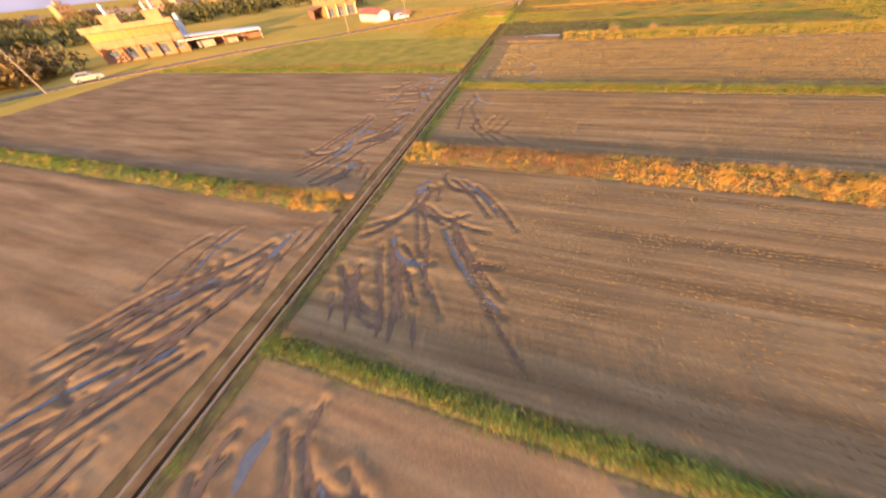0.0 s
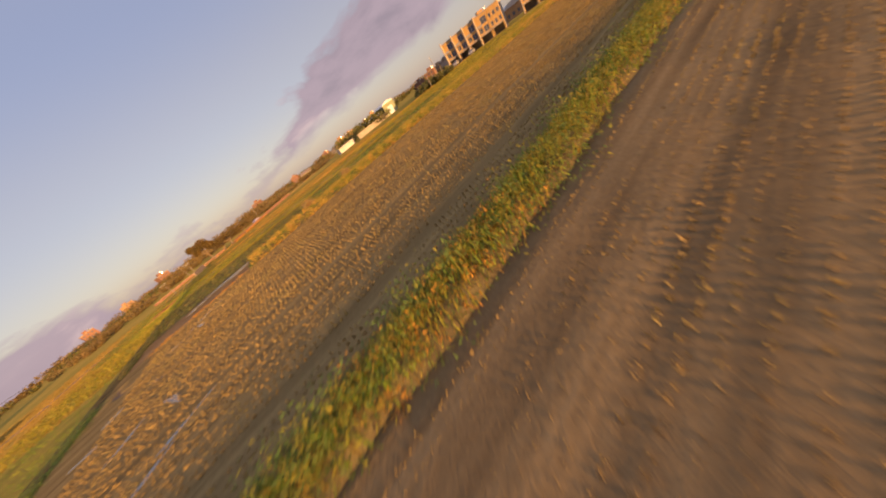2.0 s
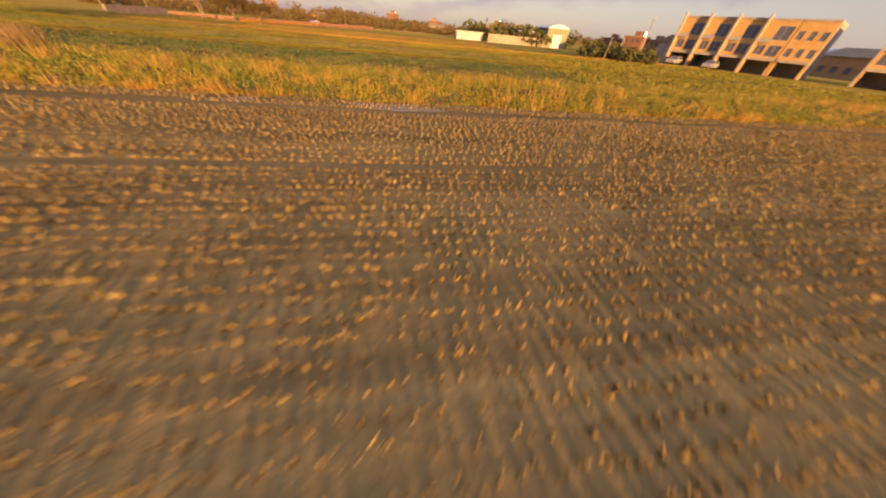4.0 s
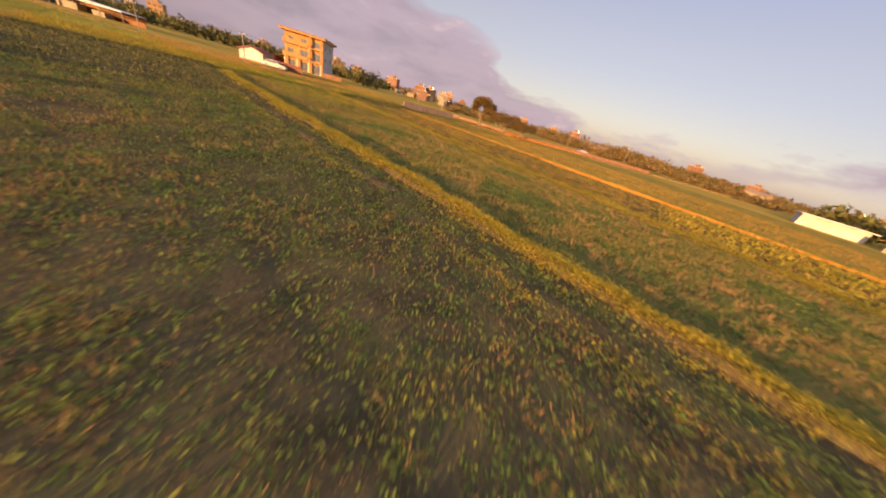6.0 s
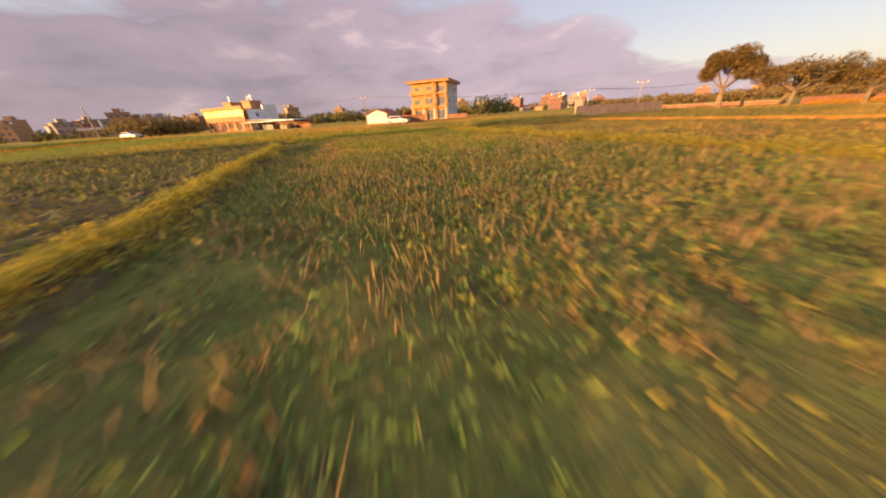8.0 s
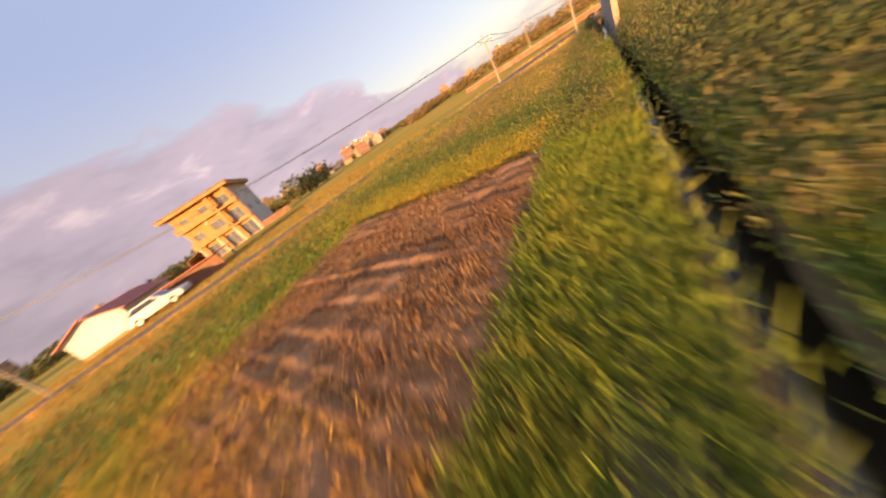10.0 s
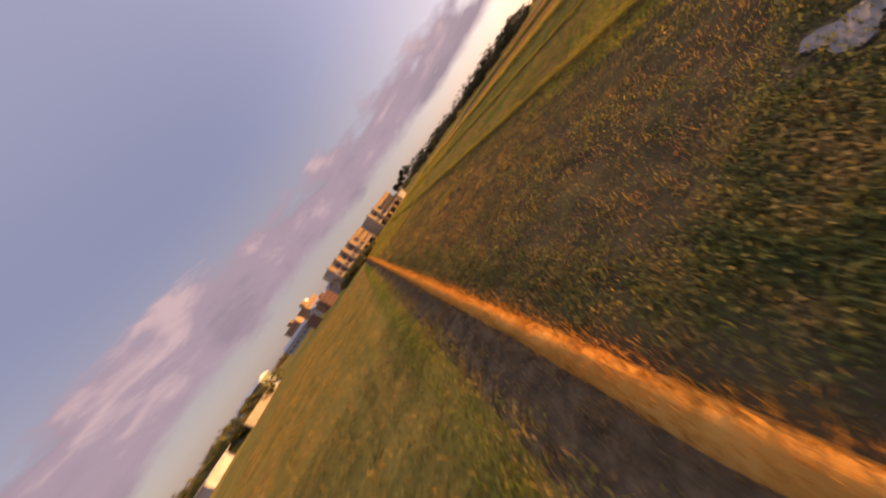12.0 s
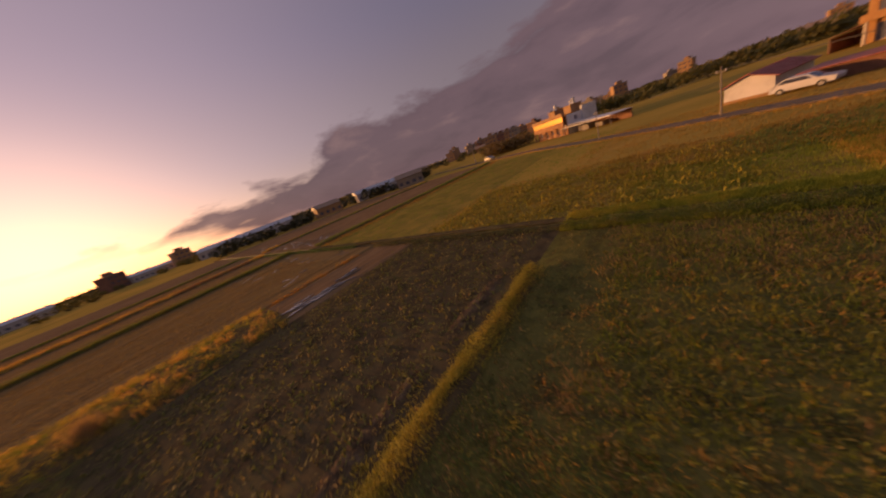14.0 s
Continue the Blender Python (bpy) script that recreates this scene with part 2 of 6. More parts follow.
M["tan_weed"] = material("tan_seed_heads", ((0.26, 0.18, 0.08), (0.38, 0.24, 0.1), (0.44, 0.27, 0.12)), scale=0.4, fine=3.0, bump=0, island=0.3, glow_through=0.4)
M["tree_leaf"] = material("tree_foliage", ((0.07, 0.08, 0.022), (0.12, 0.115, 0.03), (0.18, 0.14, 0.045)), scale=0.5, fine=3.0, bump=0, island=0.3, glow_through=0.3)
M["red_grass"] = material("dry_reddish_grass", ((0.24, 0.12, 0.06), (0.34, 0.18, 0.085), (0.40, 0.24, 0.11)), scale=0.8, fine=4.0, bump=0, island=0.3, glow_through=0.4)
# darkened leaf colour for trees seen against the sun
M["backlit_leaf"] = material("backlit_far_foliage", ((0.03, 0.035, 0.015), (0.05, 0.055, 0.02), (0.08, 0.07, 0.03)), scale=0.2, fine=1.5, bump=0, island=0.3)
M["bark"] = material("tree_bark", ((0.10, 0.07, 0.05), (0.17, 0.12, 0.08), (0.22, 0.16, 0.11)), scale=3.0, fine=25.0, bump=0.8)
M["concrete"] = material("weathered_concrete", ((0.26, 0.25, 0.24), (0.36, 0.35, 0.33), (0.44, 0.42, 0.40)), scale=1.2, fine=30.0, bump=0.4)
M["old_concrete"] = material("stained_grey_concrete", ((0.20, 0.18, 0.165), (0.30, 0.275, 0.25), (0.38, 0.35, 0.315)), scale=1.1, fine=22.0, bump=0.5, stretch_by=(1, 1.6, 0.45))
M["lining"] = material("muddy_concrete_lining", ((0.12, 0.09, 0.065), (0.185, 0.14, 0.10), (0.25, 0.195, 0.145)), scale=1.4, fine=24.0, bump=0.4)
M["water"] = plain("still_water", (0.022, 0.02, 0.014), rough=0.12, vary=0.1, bump=0.02)
M["puddle"] = plain("shallow_muddy_water", (0.10, 0.10, 0.11), rough=0.2, vary=0.15, bump=0.15)
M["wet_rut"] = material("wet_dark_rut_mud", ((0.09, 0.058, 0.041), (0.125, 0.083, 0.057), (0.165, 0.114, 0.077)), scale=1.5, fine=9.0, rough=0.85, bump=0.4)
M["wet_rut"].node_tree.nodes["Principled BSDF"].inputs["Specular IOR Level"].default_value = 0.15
M["bund_weed"] = material("yellow_green_bank_weeds", ((0.17, 0.18, 0.025), (0.33, 0.28, 0.035), (0.46, 0.32, 0.045)), scale=0.5, fine=3.0, bump=0, island=0.3, glow_through=0.4)
M["yellow_weed"] = material("bright_yellow_weeds", ((0.21, 0.22, 0.03), (0.38, 0.32, 0.04), (0.52, 0.37, 0.05)), scale=0.9, fine=5.0, bump=0, island=0.3, glow_through=0.45)
M["ditch_weed"] = material("dark_green_ditch_weeds", ((0.06, 0.085, 0.025), (0.11, 0.135, 0.035), (0.19, 0.165, 0.05), (0.30, 0.20, 0.08)), scale=1.8, fine=8.0, bump=0, island=0.3, glow_through=0.4)
M["fresh_grass"] = material("fresh_yellow_green_grass", ((0.14, 0.21, 0.03), (0.26, 0.30, 0.04), (0.42, 0.35, 0.055)), scale=0.6, fine=4.0, bump=0, island=0.3, glow_through=0.5)
M["mixed_weed"] = material("mixed_bank_weeds", ((0.14, 0.18, 0.032), (0.29, 0.29, 0.045), (0.48, 0.37, 0.055), (0.60, 0.34, 0.075)), scale=1.6, fine=7.0, bump=0, island=0.3, glow_through=0.45)
M["mixed_dry"] = material("mixed_dry_weeds", ((0.33, 0.26, 0.05), (0.53, 0.35, 0.065), (0.66, 0.35, 0.08), (0.55, 0.33, 0.13)), scale=0.7, fine=4.0, bump=0, island=0.3, glow_through=0.45)
# reddish concrete; on the ditch wall's end and coping it paints low sun
M["sunlit_stained_wall"] = material("sunlit_stained_concrete", ((0.26, 0.17, 0.12), (0.34, 0.24, 0.18), (0.38, 0.30, 0.24)), scale=1.2, fine=18.0, bump=0.4)


# ---- builders ----
class Shape:
    """Gathers boxes, prisms and sheets into one mesh."""

    def __init__(self):
        self.v, self.f, self.weld = [], [], False

    def quad(self, *pts):
        k = len(self.v)
        self.v += [tuple(p) for p in pts]
        self.f.append(tuple(range(k, k + len(pts))))
        return self

    def box(self, x0, x1, y0, y1, z0, z1, bevel=0.0):
        b = bevel
        lo = [(x0, y0, z0), (x1, y0, z0), (x1, y1, z0), (x0, y1, z0)]
        hi = [(x0 + b, y0 + b, z1), (x1 - b, y0 + b, z1), (x1 - b, y1 - b, z1), (x0 + b, y1 - b, z1)]
        k = len(self.v)
        if b:
            mid = [(x0, y0, z1 - b), (x1, y0, z1 - b), (x1, y1, z1 - b), (x0, y1, z1 - b)]
            self.v += lo + mid + hi
            rings = ((0, 4), (4, 8))
            top = 8
        else:
            self.v += lo + hi
            rings = ((0, 4),)
            top = 4
        for a, c in rings:
            for i in range(4):
                j = (i + 1) % 4
                self.f.append((k + a + i, k + a + j, k + c + j, k + c + i))
        self.f += [(k + 3, k + 2, k + 1, k), (k + top, k + top + 1, k + top + 2, k + top + 3)]
        return self

    def tube(self, a, b, r0, r1, n=8):
        a, b = Vector(a), Vector(b)
        d = (b - a).normalized()
        u = d.orthogonal().normalized()
        w = d.cross(u)
        k = len(self.v)
        for c, r in ((a, r0), (b, r1)):
            for i in range(n):
                s = 2 * math.pi * i / n
                self.v.append(tuple(c + (u * math.cos(s) + w * math.sin(s)) * r))
        for i in range(n):
            j = (i + 1) % n
            self.f.append((k + i, k + j, k + n + j, k + n + i))
        self.f += [tuple(range(k + n - 1, k - 1, -1)), tuple(range(k + n, k + 2 * n))]
        return self

    def prism(self, outline, y0, y1):
        """An outline in x, z drawn out along y."""
        k, n = len(self.v), len(outline)
        self.v += [(x, y0, z) for x, z in outline] + [(x, y1, z) for x, z in outline]
        for i in range(n):
            j = (i + 1) % n
            self.f.append((k + i, k + j, k + n + j, k + n + i))
        self.f += [tuple(range(k + n - 1, k - 1, -1)), tuple(range(k + n, k + 2 * n))]
        return self

    def mesh(self, name, mat, smooth=False):
        me = bpy.data.meshes.new(name)
        me.from_pydata(self.v, [], self.f)
        bm = bmesh.new()
        bm.from_mesh(me)
        if self.weld:
            bmesh.ops.remove_doubles(bm, verts=bm.verts, dist=0.0005)
        bmesh.ops.recalc_face_normals(bm, faces=bm.faces)
        bm.to_mesh(me)
        bm.free()
        me.materials.append(mat)
        if smooth:
            me.polygons.foreach_set("use_smooth", [True] * len(me.polygons))
        return me


def part(name, shape, mat, parent, label="", at=None, smooth=False):
    ob = new(name, shape.mesh(name, mat, smooth))
    ob.parent = parent
    if at is not None:
        ob.matrix_basis = at
    return tagged(ob, label) if label else ob


def thing(name, m, label, category, group=""):
    ob = new(name)
    ob.matrix_basis = m
    return tagged(ob, label, category, group)


def raw_mesh(name, verts, polys, mat, smooth=False):
    """A mesh from arrays; polys is an array of faces of one size."""
    me = bpy.data.meshes.new(name)
    n, k = polys.shape
    me.vertices.add(len(verts))
    me.vertices.foreach_set("co", np.asarray(verts, np.float32).ravel())
    me.loops.add(n * k)
    me.loops.foreach_set("vertex_index", polys.astype(np.int32).ravel())
    me.polygons.add(n)
    me.polygons.foreach_set("loop_start", np.arange(0, n * k, k, dtype=np.int32))
    if smooth:
        me.polygons.foreach_set("use_smooth", np.ones(n, bool))
    me.update(calc_edges=True)
    me.materials.append(mat)
    return me


def ripple(x, y, k=1.0, seed=0.0):
    """Cheap soft unevenness of about +-1."""
    return (np.sin(x * 1.7 * k + seed) * np.cos(y * 1.3 * k - seed * 2) + 0.6 * np.sin(x * 3.1 * k - y * 2.3 * k + seed * 3) + 0.4 * np.sin(y * 5.3 * k + x * 0.9 * k + seed)) / 2.0


rs = np.random.RandomState(7)


def blades(name, x, y, z, h, w, mat, label, category="grass", lean=0.35, bend=True):
    """Grass blades at the given places, as one mesh."""
    n = len(x)
    a, b = rs.uniform(0, 2 * np.pi, n), rs.uniform(0, 2 * np.pi, n)
    l = np.abs(rs.normal(0, lean, n)) * h
    base = np.column_stack([x, y, z])
    side = np.column_stack([np.cos(a), np.sin(a), np.zeros(n)]) * (w * 0.6)[:, None]
    tip = base + np.column_stack([np.cos(b) * l, np.sin(b) * l, h])
    v = np.stack([base - side, base + side, tip], 1).reshape(-1, 3)
    p = np.arange(n)[:, None] * 3 + np.arange(3)[None, :]
    return tagged(new(name, raw_mesh(name, v, p, mat)), label, category, kind="stuff")


def leaves(name, x, y, z, size, mat, label, category="weeds", flat=0.5, kind="stuff", parent=None, wide=0.27):
    """Small folded leaves, each a kite of its own tilt, as one mesh."""
    n = len(x)
    c = np.column_stack([x, y, z])
    a = rs.uniform(0, 2 * np.pi, n)
    e = rs.normal(0, flat, n)
    d = np.column_stack([np.cos(a) * np.cos(e), np.sin(a) * np.cos(e), np.sin(e)])
    s = np.column_stack([-np.sin(a), np.cos(a), rs.normal(0, 0.4, n)])
    v = np.stack([c - d * size[:, None] * 0.4 + s * size[:, None] * wide, c - d * size[:, None] * 0.4 - s * size[:, None] * wide, c + d * size[:, None] * 1.05], 1).reshape(-1, 3)
    p = np.arange(n)[:, None] * 3 + np.arange(3)[None, :]
    ob = new(name, raw_mesh(name, v, p, mat))
    if parent is not None:
        ob.parent = parent
        return ob
    return tagged(ob, label, category, kind=kind)


def scatter(n, x0, x1, y0, y1):
    return rs.uniform(x0, x1, n), rs.uniform(y0, y1, n)


def sheet(name, x0, x1, y0, y1, step, mat, label, relief=0.03, base=0.03, dig=None, seed=1.0, rims="NSWE"):
    """A field: a fine-meshed patch of ground with uneven soil."""
    nx, ny = max(2, int((x1 - x0) / step) + 1), max(2, int((y1 - y0) / step) + 1)
    X, Y = np.meshgrid(np.linspace(x0, x1, nx), np.linspace(y0, y1, ny))
    row = np.random.RandomState(int(seed * 10)).normal(0, 1, (ny, 1)) * (0.6 + 0.4 * np.sin(X * 0.31 + seed))
    Z = base + relief * ripple(X, Y, 0.7, seed) + relief * 0.6 * ripple(X, Y, 4.9, seed + 2) + relief * 0.5 * row
    if dig is not None:
        Z = Z + dig(X, Y)
    rim = np.full_like(X, 99.0)
    for key, gap in (("W", X - x0), ("E", x1 - X), ("S", Y - y0), ("N", y1 - Y)):
        rim = np.minimum(rim, gap) if key in rims else rim
    Z = np.where(rim < step * 0.5, 0.012, np.maximum(Z, 0.012))
    i = np.arange(ny - 1)[:, None] * nx + np.arange(nx - 1)[None, :]
    P = np.stack([i, i + 1, i + nx + 1, i + nx], -1).reshape(-1, 4)
    ob = new(name, raw_mesh(name, np.column_stack([X.ravel(), Y.ravel(), Z.ravel()]), P, mat, True))
    return tagged(ob, label, "field", kind="structure")


def berm(name, a, b, width, high, mat, label, seed=0.0):
    """A low earth bank from a to b."""
    a, b = np.array(a, float), np.array(b, float)
    n = int(np.linalg.norm(b - a) / 0.4) + 2
    t = np.linspace(0, 1, n)[:, None]
    mid = a + (b - a) * t
    d = (b - a) / np.linalg.norm(b - a)
    s = np.array([-d[1], d[0]])
    prof = [(-0.5, 0.0), (-0.36, 0.62), (-0.16, 0.95), (0.0, 1.0), (0.17, 0.93), (0.35, 0.6), (0.5, 0.0)]
    ends = np.clip(np.minimum(t[:, 0], 1 - t[:, 0]) * np.linalg.norm(b - a) / 0.8, 0.0, 1.0)
    rows = []
    for off, hz in prof:
        wob = 0.10 * width * ripple(mid[:, 0] * 1.0, mid[:, 1] * 1.0 + off * 9, 0.9, seed + off)
        q = mid + s * (off * width + wob)[:, None]
        z = ends * hz * high * (1 + 0.22 * ripple(mid[:, 0], mid[:, 1], 1.5, seed + off * 3)) + 0.004
        rows.append(np.column_stack([q, z]))
    V = np.stack(rows, 1).reshape(-1, 3)
    k = len(prof)
    i = np.arange(n - 1)[:, None] * k + np.arange(k - 1)[None, :]
    P = np.stack([i, i + 1, i + k + 1, i + k], -1).reshape(-1, 4)
    return tagged(new(name, raw_mesh(name, V, P, mat, True)), label, "earth bank", kind="structure")


def facade(width, z0, z1, thick, openings):
    """A wall in x, z with its outer face at y = 0, cut by openings (x0, x1, z0, z1)."""
    xs = sorted({-width / 2, width / 2, *(o[0] for o in openings), *(o[1] for o in openings)})
    zs = sorted({z0, z1, *(o[2] for o in openings), *(o[3] for o in openings)})
    s = Shape()
    s.weld = True
    nx, nz = len(xs) - 1, len(zs) - 1

    def solid(i, j):
        if not (0 <= i < nx and 0 <= j < nz):
            return False
        cx, cz = (xs[i] + xs[i + 1]) / 2, (zs[j] + zs[j + 1]) / 2
        return not any(o[0] < cx < o[1] and o[2] < cz < o[3] for o in openings)

    for j in range(nz):
        for i in range(nx):
            if not solid(i, j):
                continue
            x0, x1, h0, h1 = xs[i], xs[i + 1], zs[j], zs[j + 1]
            for y in (0.0, thick):
                s.quad((x0, y, h0), (x1, y, h0), (x1, y, h1), (x0, y, h1))
            for di, dj, pa, pb in ((-1, 0, (x0, h0), (x0, h1)), (1, 0, (x1, h0), (x1, h1)), (0, -1, (x0, h0), (x1, h0)), (0, 1, (x0, h1), (x1, h1))):
                if not solid(i + di, j + dj):
                    s.quad((pa[0], 0, pa[1]), (pb[0], 0, pb[1]), (pb[0], thick, pb[1]), (pa[0], thick, pa[1]))
    return s


# bluish base colour stands in for sky reflected in the panes
M["glass"] = plain("sky_tinted_glass", (0.10, 0.11, 0.15), rough=0.12, vary=0.3, bump=0.0)
M["alu"] = plain("grey_window_frame", (0.35, 0.34, 0.33), rough=0.4, vary=0.1)
M["white_wall"] = material("white_render", ((0.50, 0.50, 0.50), (0.62, 0.62, 0.61), (0.68, 0.67, 0.66)), scale=0.7, fine=14.0, bump=0.15)
M["tan_wall"] = material("tan_wall_tiles", ((0.29, 0.165, 0.08), (0.37, 0.215, 0.105), (0.43, 0.27, 0.14)), scale=0.8, fine=10.0, bump=0.2)
M["cream_wall"] = material("cream_render", ((0.50, 0.42, 0.32), (0.62, 0.53, 0.41), (0.68, 0.60, 0.48)), scale=0.7, fine=12.0, bump=0.2)
M["grey_wall"] = material("grey_render", ((0.34, 0.33, 0.33), (0.44, 0.43, 0.43), (0.50, 0.49, 0.48)), scale=0.6, fine=12.0, bump=0.2)
M["brick_wall"] = material("reddish_wall_tiles", ((0.15, 0.07, 0.045), (0.22, 0.105, 0.068), (0.27, 0.145, 0.095)), scale=0.9, fine=10.0, bump=0.2)
M["sage_wall"] = material("pale_sage_sheet_wall", ((0.17, 0.185, 0.11), (0.21, 0.225, 0.135), (0.24, 0.25, 0.16)), scale=0.7, fine=12.0, bump=0.15)
M["pale_wall"] = material("dusty_pale_wall", ((0.22, 0.185, 0.14), (0.29, 0.245, 0.19), (0.34, 0.29, 0.23)), scale=0.6, fine=10.0, bump=0.25)
M["brown_roof"] = material("brown_tin_roof", ((0.19, 0.13, 0.085), (0.26, 0.18, 0.12), (0.32, 0.23, 0.15)), scale=0.8, fine=9.0, rough=0.6, bump=0.2)
M["red_roof"] = material("red_tin_roof", ((0.24, 0.06, 0.05), (0.33, 0.09, 0.07), (0.38, 0.12, 0.09)), scale=0.8, fine=9.0, rough=0.5, bump=0.2)
M["blue_roof"] = material("blue_grey_tin_roof", ((0.26, 0.31, 0.38), (0.34, 0.39, 0.46), (0.40, 0.44, 0.50)), scale=0.6, fine=9.0, rough=0.45, bump=0.2)
M["tin"] = material("pale_tin_sheet", ((0.46, 0.47, 0.49), (0.56, 0.57, 0.58), (0.62, 0.62, 0.63)), scale=0.8, fine=9.0, rough=0.45, bump=0.2)
M["steel"] = plain("stainless_tank", (0.62, 0.62, 0.63), rough=0.25, metal=0.9, vary=0.08)
M["wood_pole"] = plain("grey_wooden_pole", (0.26, 0.22, 0.18), rough=0.8, vary=0.25)
M["wire"] = plain("dark_cable", (0.04, 0.04, 0.04), rough=0.6, vary=0.1, bump=0)
M["rubber"] = plain("black_tyre", (0.025, 0.025, 0.025), rough=0.8, vary=0.2)
M["car_white"] = plain("white_car_paint", (0.55, 0.55, 0.56), rough=0.25, vary=0.04, bump=0)
M["rim"] = plain("alloy_rim", (0.5, 0.5, 0.52), rough=0.3, metal=0.8, vary=0.1)
M["lamp_red"] = plain("red_tail_lamp", (0.4, 0.03, 0.02), rough=0.2, vary=0.1, bump=0)
M["lamp_clear"] = plain("clear_headlamp", (0.7, 0.7, 0.68), rough=0.15, vary=0.1, bump=0)


def window(parent, x0, x1, z0, z1, at, frame_mat="alu", mullion=True):
    """A framed pane in an opening of a facade whose outer face lies at y = 0 of the pose at."""
    t = 0.06
    f = Shape().box(x0, x1, 0.06, 0.14, z0, z0 + t).box(x0, x1, 0.06, 0.14, z1 - t, z1).box(x0, x0 + t, 0.06, 0.14, z0 + t, z1 - t).box(x1 - t, x1, 0.06, 0.14, z0 + t, z1 - t)
    if mullion:
        f.box((x0 + x1) / 2 - t / 2, (x0 + x1) / 2 + t / 2, 0.06, 0.14, z0 + t, z1 - t)
    w = part("window", f, M[frame_mat], parent, at=at)
    part("pane", Shape().box(x0 + t, x1 - t, 0.09, 0.11, z0 + t, z1 - t), M["glass"], w)
    return w


# sides of a block: the pose that turns a facade (x along it, outer face y = 0) onto each side
def side_pose(side, w, d):
    return {"front": pose(0, -d / 2, 0), "back": pose(0, d / 2, 0, 0, 0, 180), "left": pose(-w / 2, 0, 0, 0, 0, -90), "right": pose(w / 2, 0, 0, 0, 0, 90)}[side]


def block(parent, w, d, z0, z1, mats, openings, thick=0.22):
    """Four walls with windows. openings: side -> list of (x0, x1, z0, z1); mats: side -> material name."""
    for side in ("front", "back", "left", "right"):
        at = side_pose(side, w, d)
        length = w if side in ("front", "back") else d - 2 * thick
        ops = openings.get(side, [])
        part("wall", facade(length, z0, z1, thick, ops), M[mats.get(side, mats["all"])], parent, at=at)
        for o in ops:
            window(parent, *o, at)


def bearing_pose(x, y, bearing, z=0.0):
    """A pose whose front (-y) faces the bearing."""
    return pose(x, y, z, 0, 0, 180 - bearing)


# ---- ground ----
def build_ground():
    s = Shape()
    xs, ys = [-4000, -0.30, 0.30, 4000], [-4000, -70, 150, 4000]
    for i in range(3):
        for j in range(3):
            if (i, j) != (1, 1):
                s.quad((xs[i], ys[j], 0), (xs[i + 1], ys[j], 0), (xs[i + 1], ys[j + 1], 0), (xs[i], ys[j + 1], 0))
    z = -0.38
    s.quad((-0.30, -70, z), (0.30, -70, z), (0.30, 150, z), (-0.30, 150, z))
    for x in (-0.30, 0.30):
        s.quad((x, -70, z), (x, 150, z), (x, 150, 0), (x, -70, 0))
    for y in (-70, 150):
        s.quad((-0.30, y, z), (0.30, y, z), (0.30, y, 0), (-0.30, y, 0))
    ob = new("ground", s.mesh("ground", M["far_ground"]))
    tagged(ob, "wide flat farmland with short yellow-green grass", "ground", kind="structure")


build_ground()


def rut(X, Y, px, py, wide=0.17, deep=0.05):
    """Depth of a wheel rut along a polyline."""
    z = np.zeros_like(X)
    for k in range(len(px) - 1):
        ax, ay, bx, by = px[k], py[k], px[k + 1], py[k + 1]
        pad = wide * 3
        box = (X > min(ax, bx) - pad) & (X < max(ax, bx) + pad) & (Y > min(ay, by) - pad) & (Y < max(ay, by) + pad)
        if not box.any():
            continue
        dx, dy = bx - ax, by - ay
        t = np.clip(((X[box] - ax) * dx + (Y[box] - ay) * dy) / (dx * dx + dy * dy + 1e-9), 0, 1)
        dd = np.hypot(X[box] - ax - t * dx, Y[box] - ay - t * dy) / wide
        zz = -deep * np.exp(-dd ** 2) + deep * 0.55 * np.exp(-((dd - 1.7) / 0.6) ** 2)
        cur = z[box]
        z[box] = np.where(np.abs(zz) > np.abs(cur), zz, cur)
    return z


def tractor_turns(sign, y0, y1, count, seed):
    """Ruts of a tractor that turns at the ditch: crossing curved strokes that lean away from it, and tight turns that run out into the rows."""
    r = random.Random(seed)
    tracks = []

    def stroke(x, y, a, bend, length, wide):
        px, py = [], []
        while length > 0:
            if not (1.35 < x < 13.0 and y0 + 0.7 < y < y1 - 0.7):
                break
            px.append(sign * x)
            py.append(y)
            x, y, a, length = x + 0.4 * math.sin(a), y - 0.4 * math.cos(a), a + bend * 0.4, length - 0.4
        if len(px) > 4:
            tracks.append((px, py, wide))

    for k in range(count):
        x, y = r.uniform(1.5, 6.2), y1 - 1.0 - (y1 - y0 - 2.5) * (k + r.random()) / count
        a, bend, length = radians(r.gauss(20, 20)), r.gauss(0.0, 0.09), r.uniform(2.5, 8.0)
        wide = r.uniform(0.15, 0.25)
        for q in range(r.choice((1, 2, 2, 3))):
            stroke(x + q * r.uniform(0.55, 0.8), y - r.uniform(0, 1.2), a + r.gauss(0, 0.07), bend + r.gauss(0, 0.02), length * r.uniform(0.6, 1.0), wide)
        if k % 3 == 0:
            turn = 1.0 / r.uniform(1.5, 2.6)
            for q in (0.0, 0.6):
                stroke(x + 0.4 + q * 0.5, y + 1.0 - q, radians(r.uniform(-35, 10)), turn * (1 + q * 0.3), r.uniform(2.5, 5.0), wide * 1.15)
    return tracks


def dig_with(tracks, bands=True):
    def dig(X, Y):
        z = np.zeros_like(X)
        for px, py, wide in tracks:
            z2 = rut(X, Y, px, py, wide, 0.065)
            z = np.where(np.abs(z2) > np.abs(z), z2, z)
        return z + (0.006 * np.sin(Y * 2 * np.pi / 1.9) if bands else 0)
    return dig


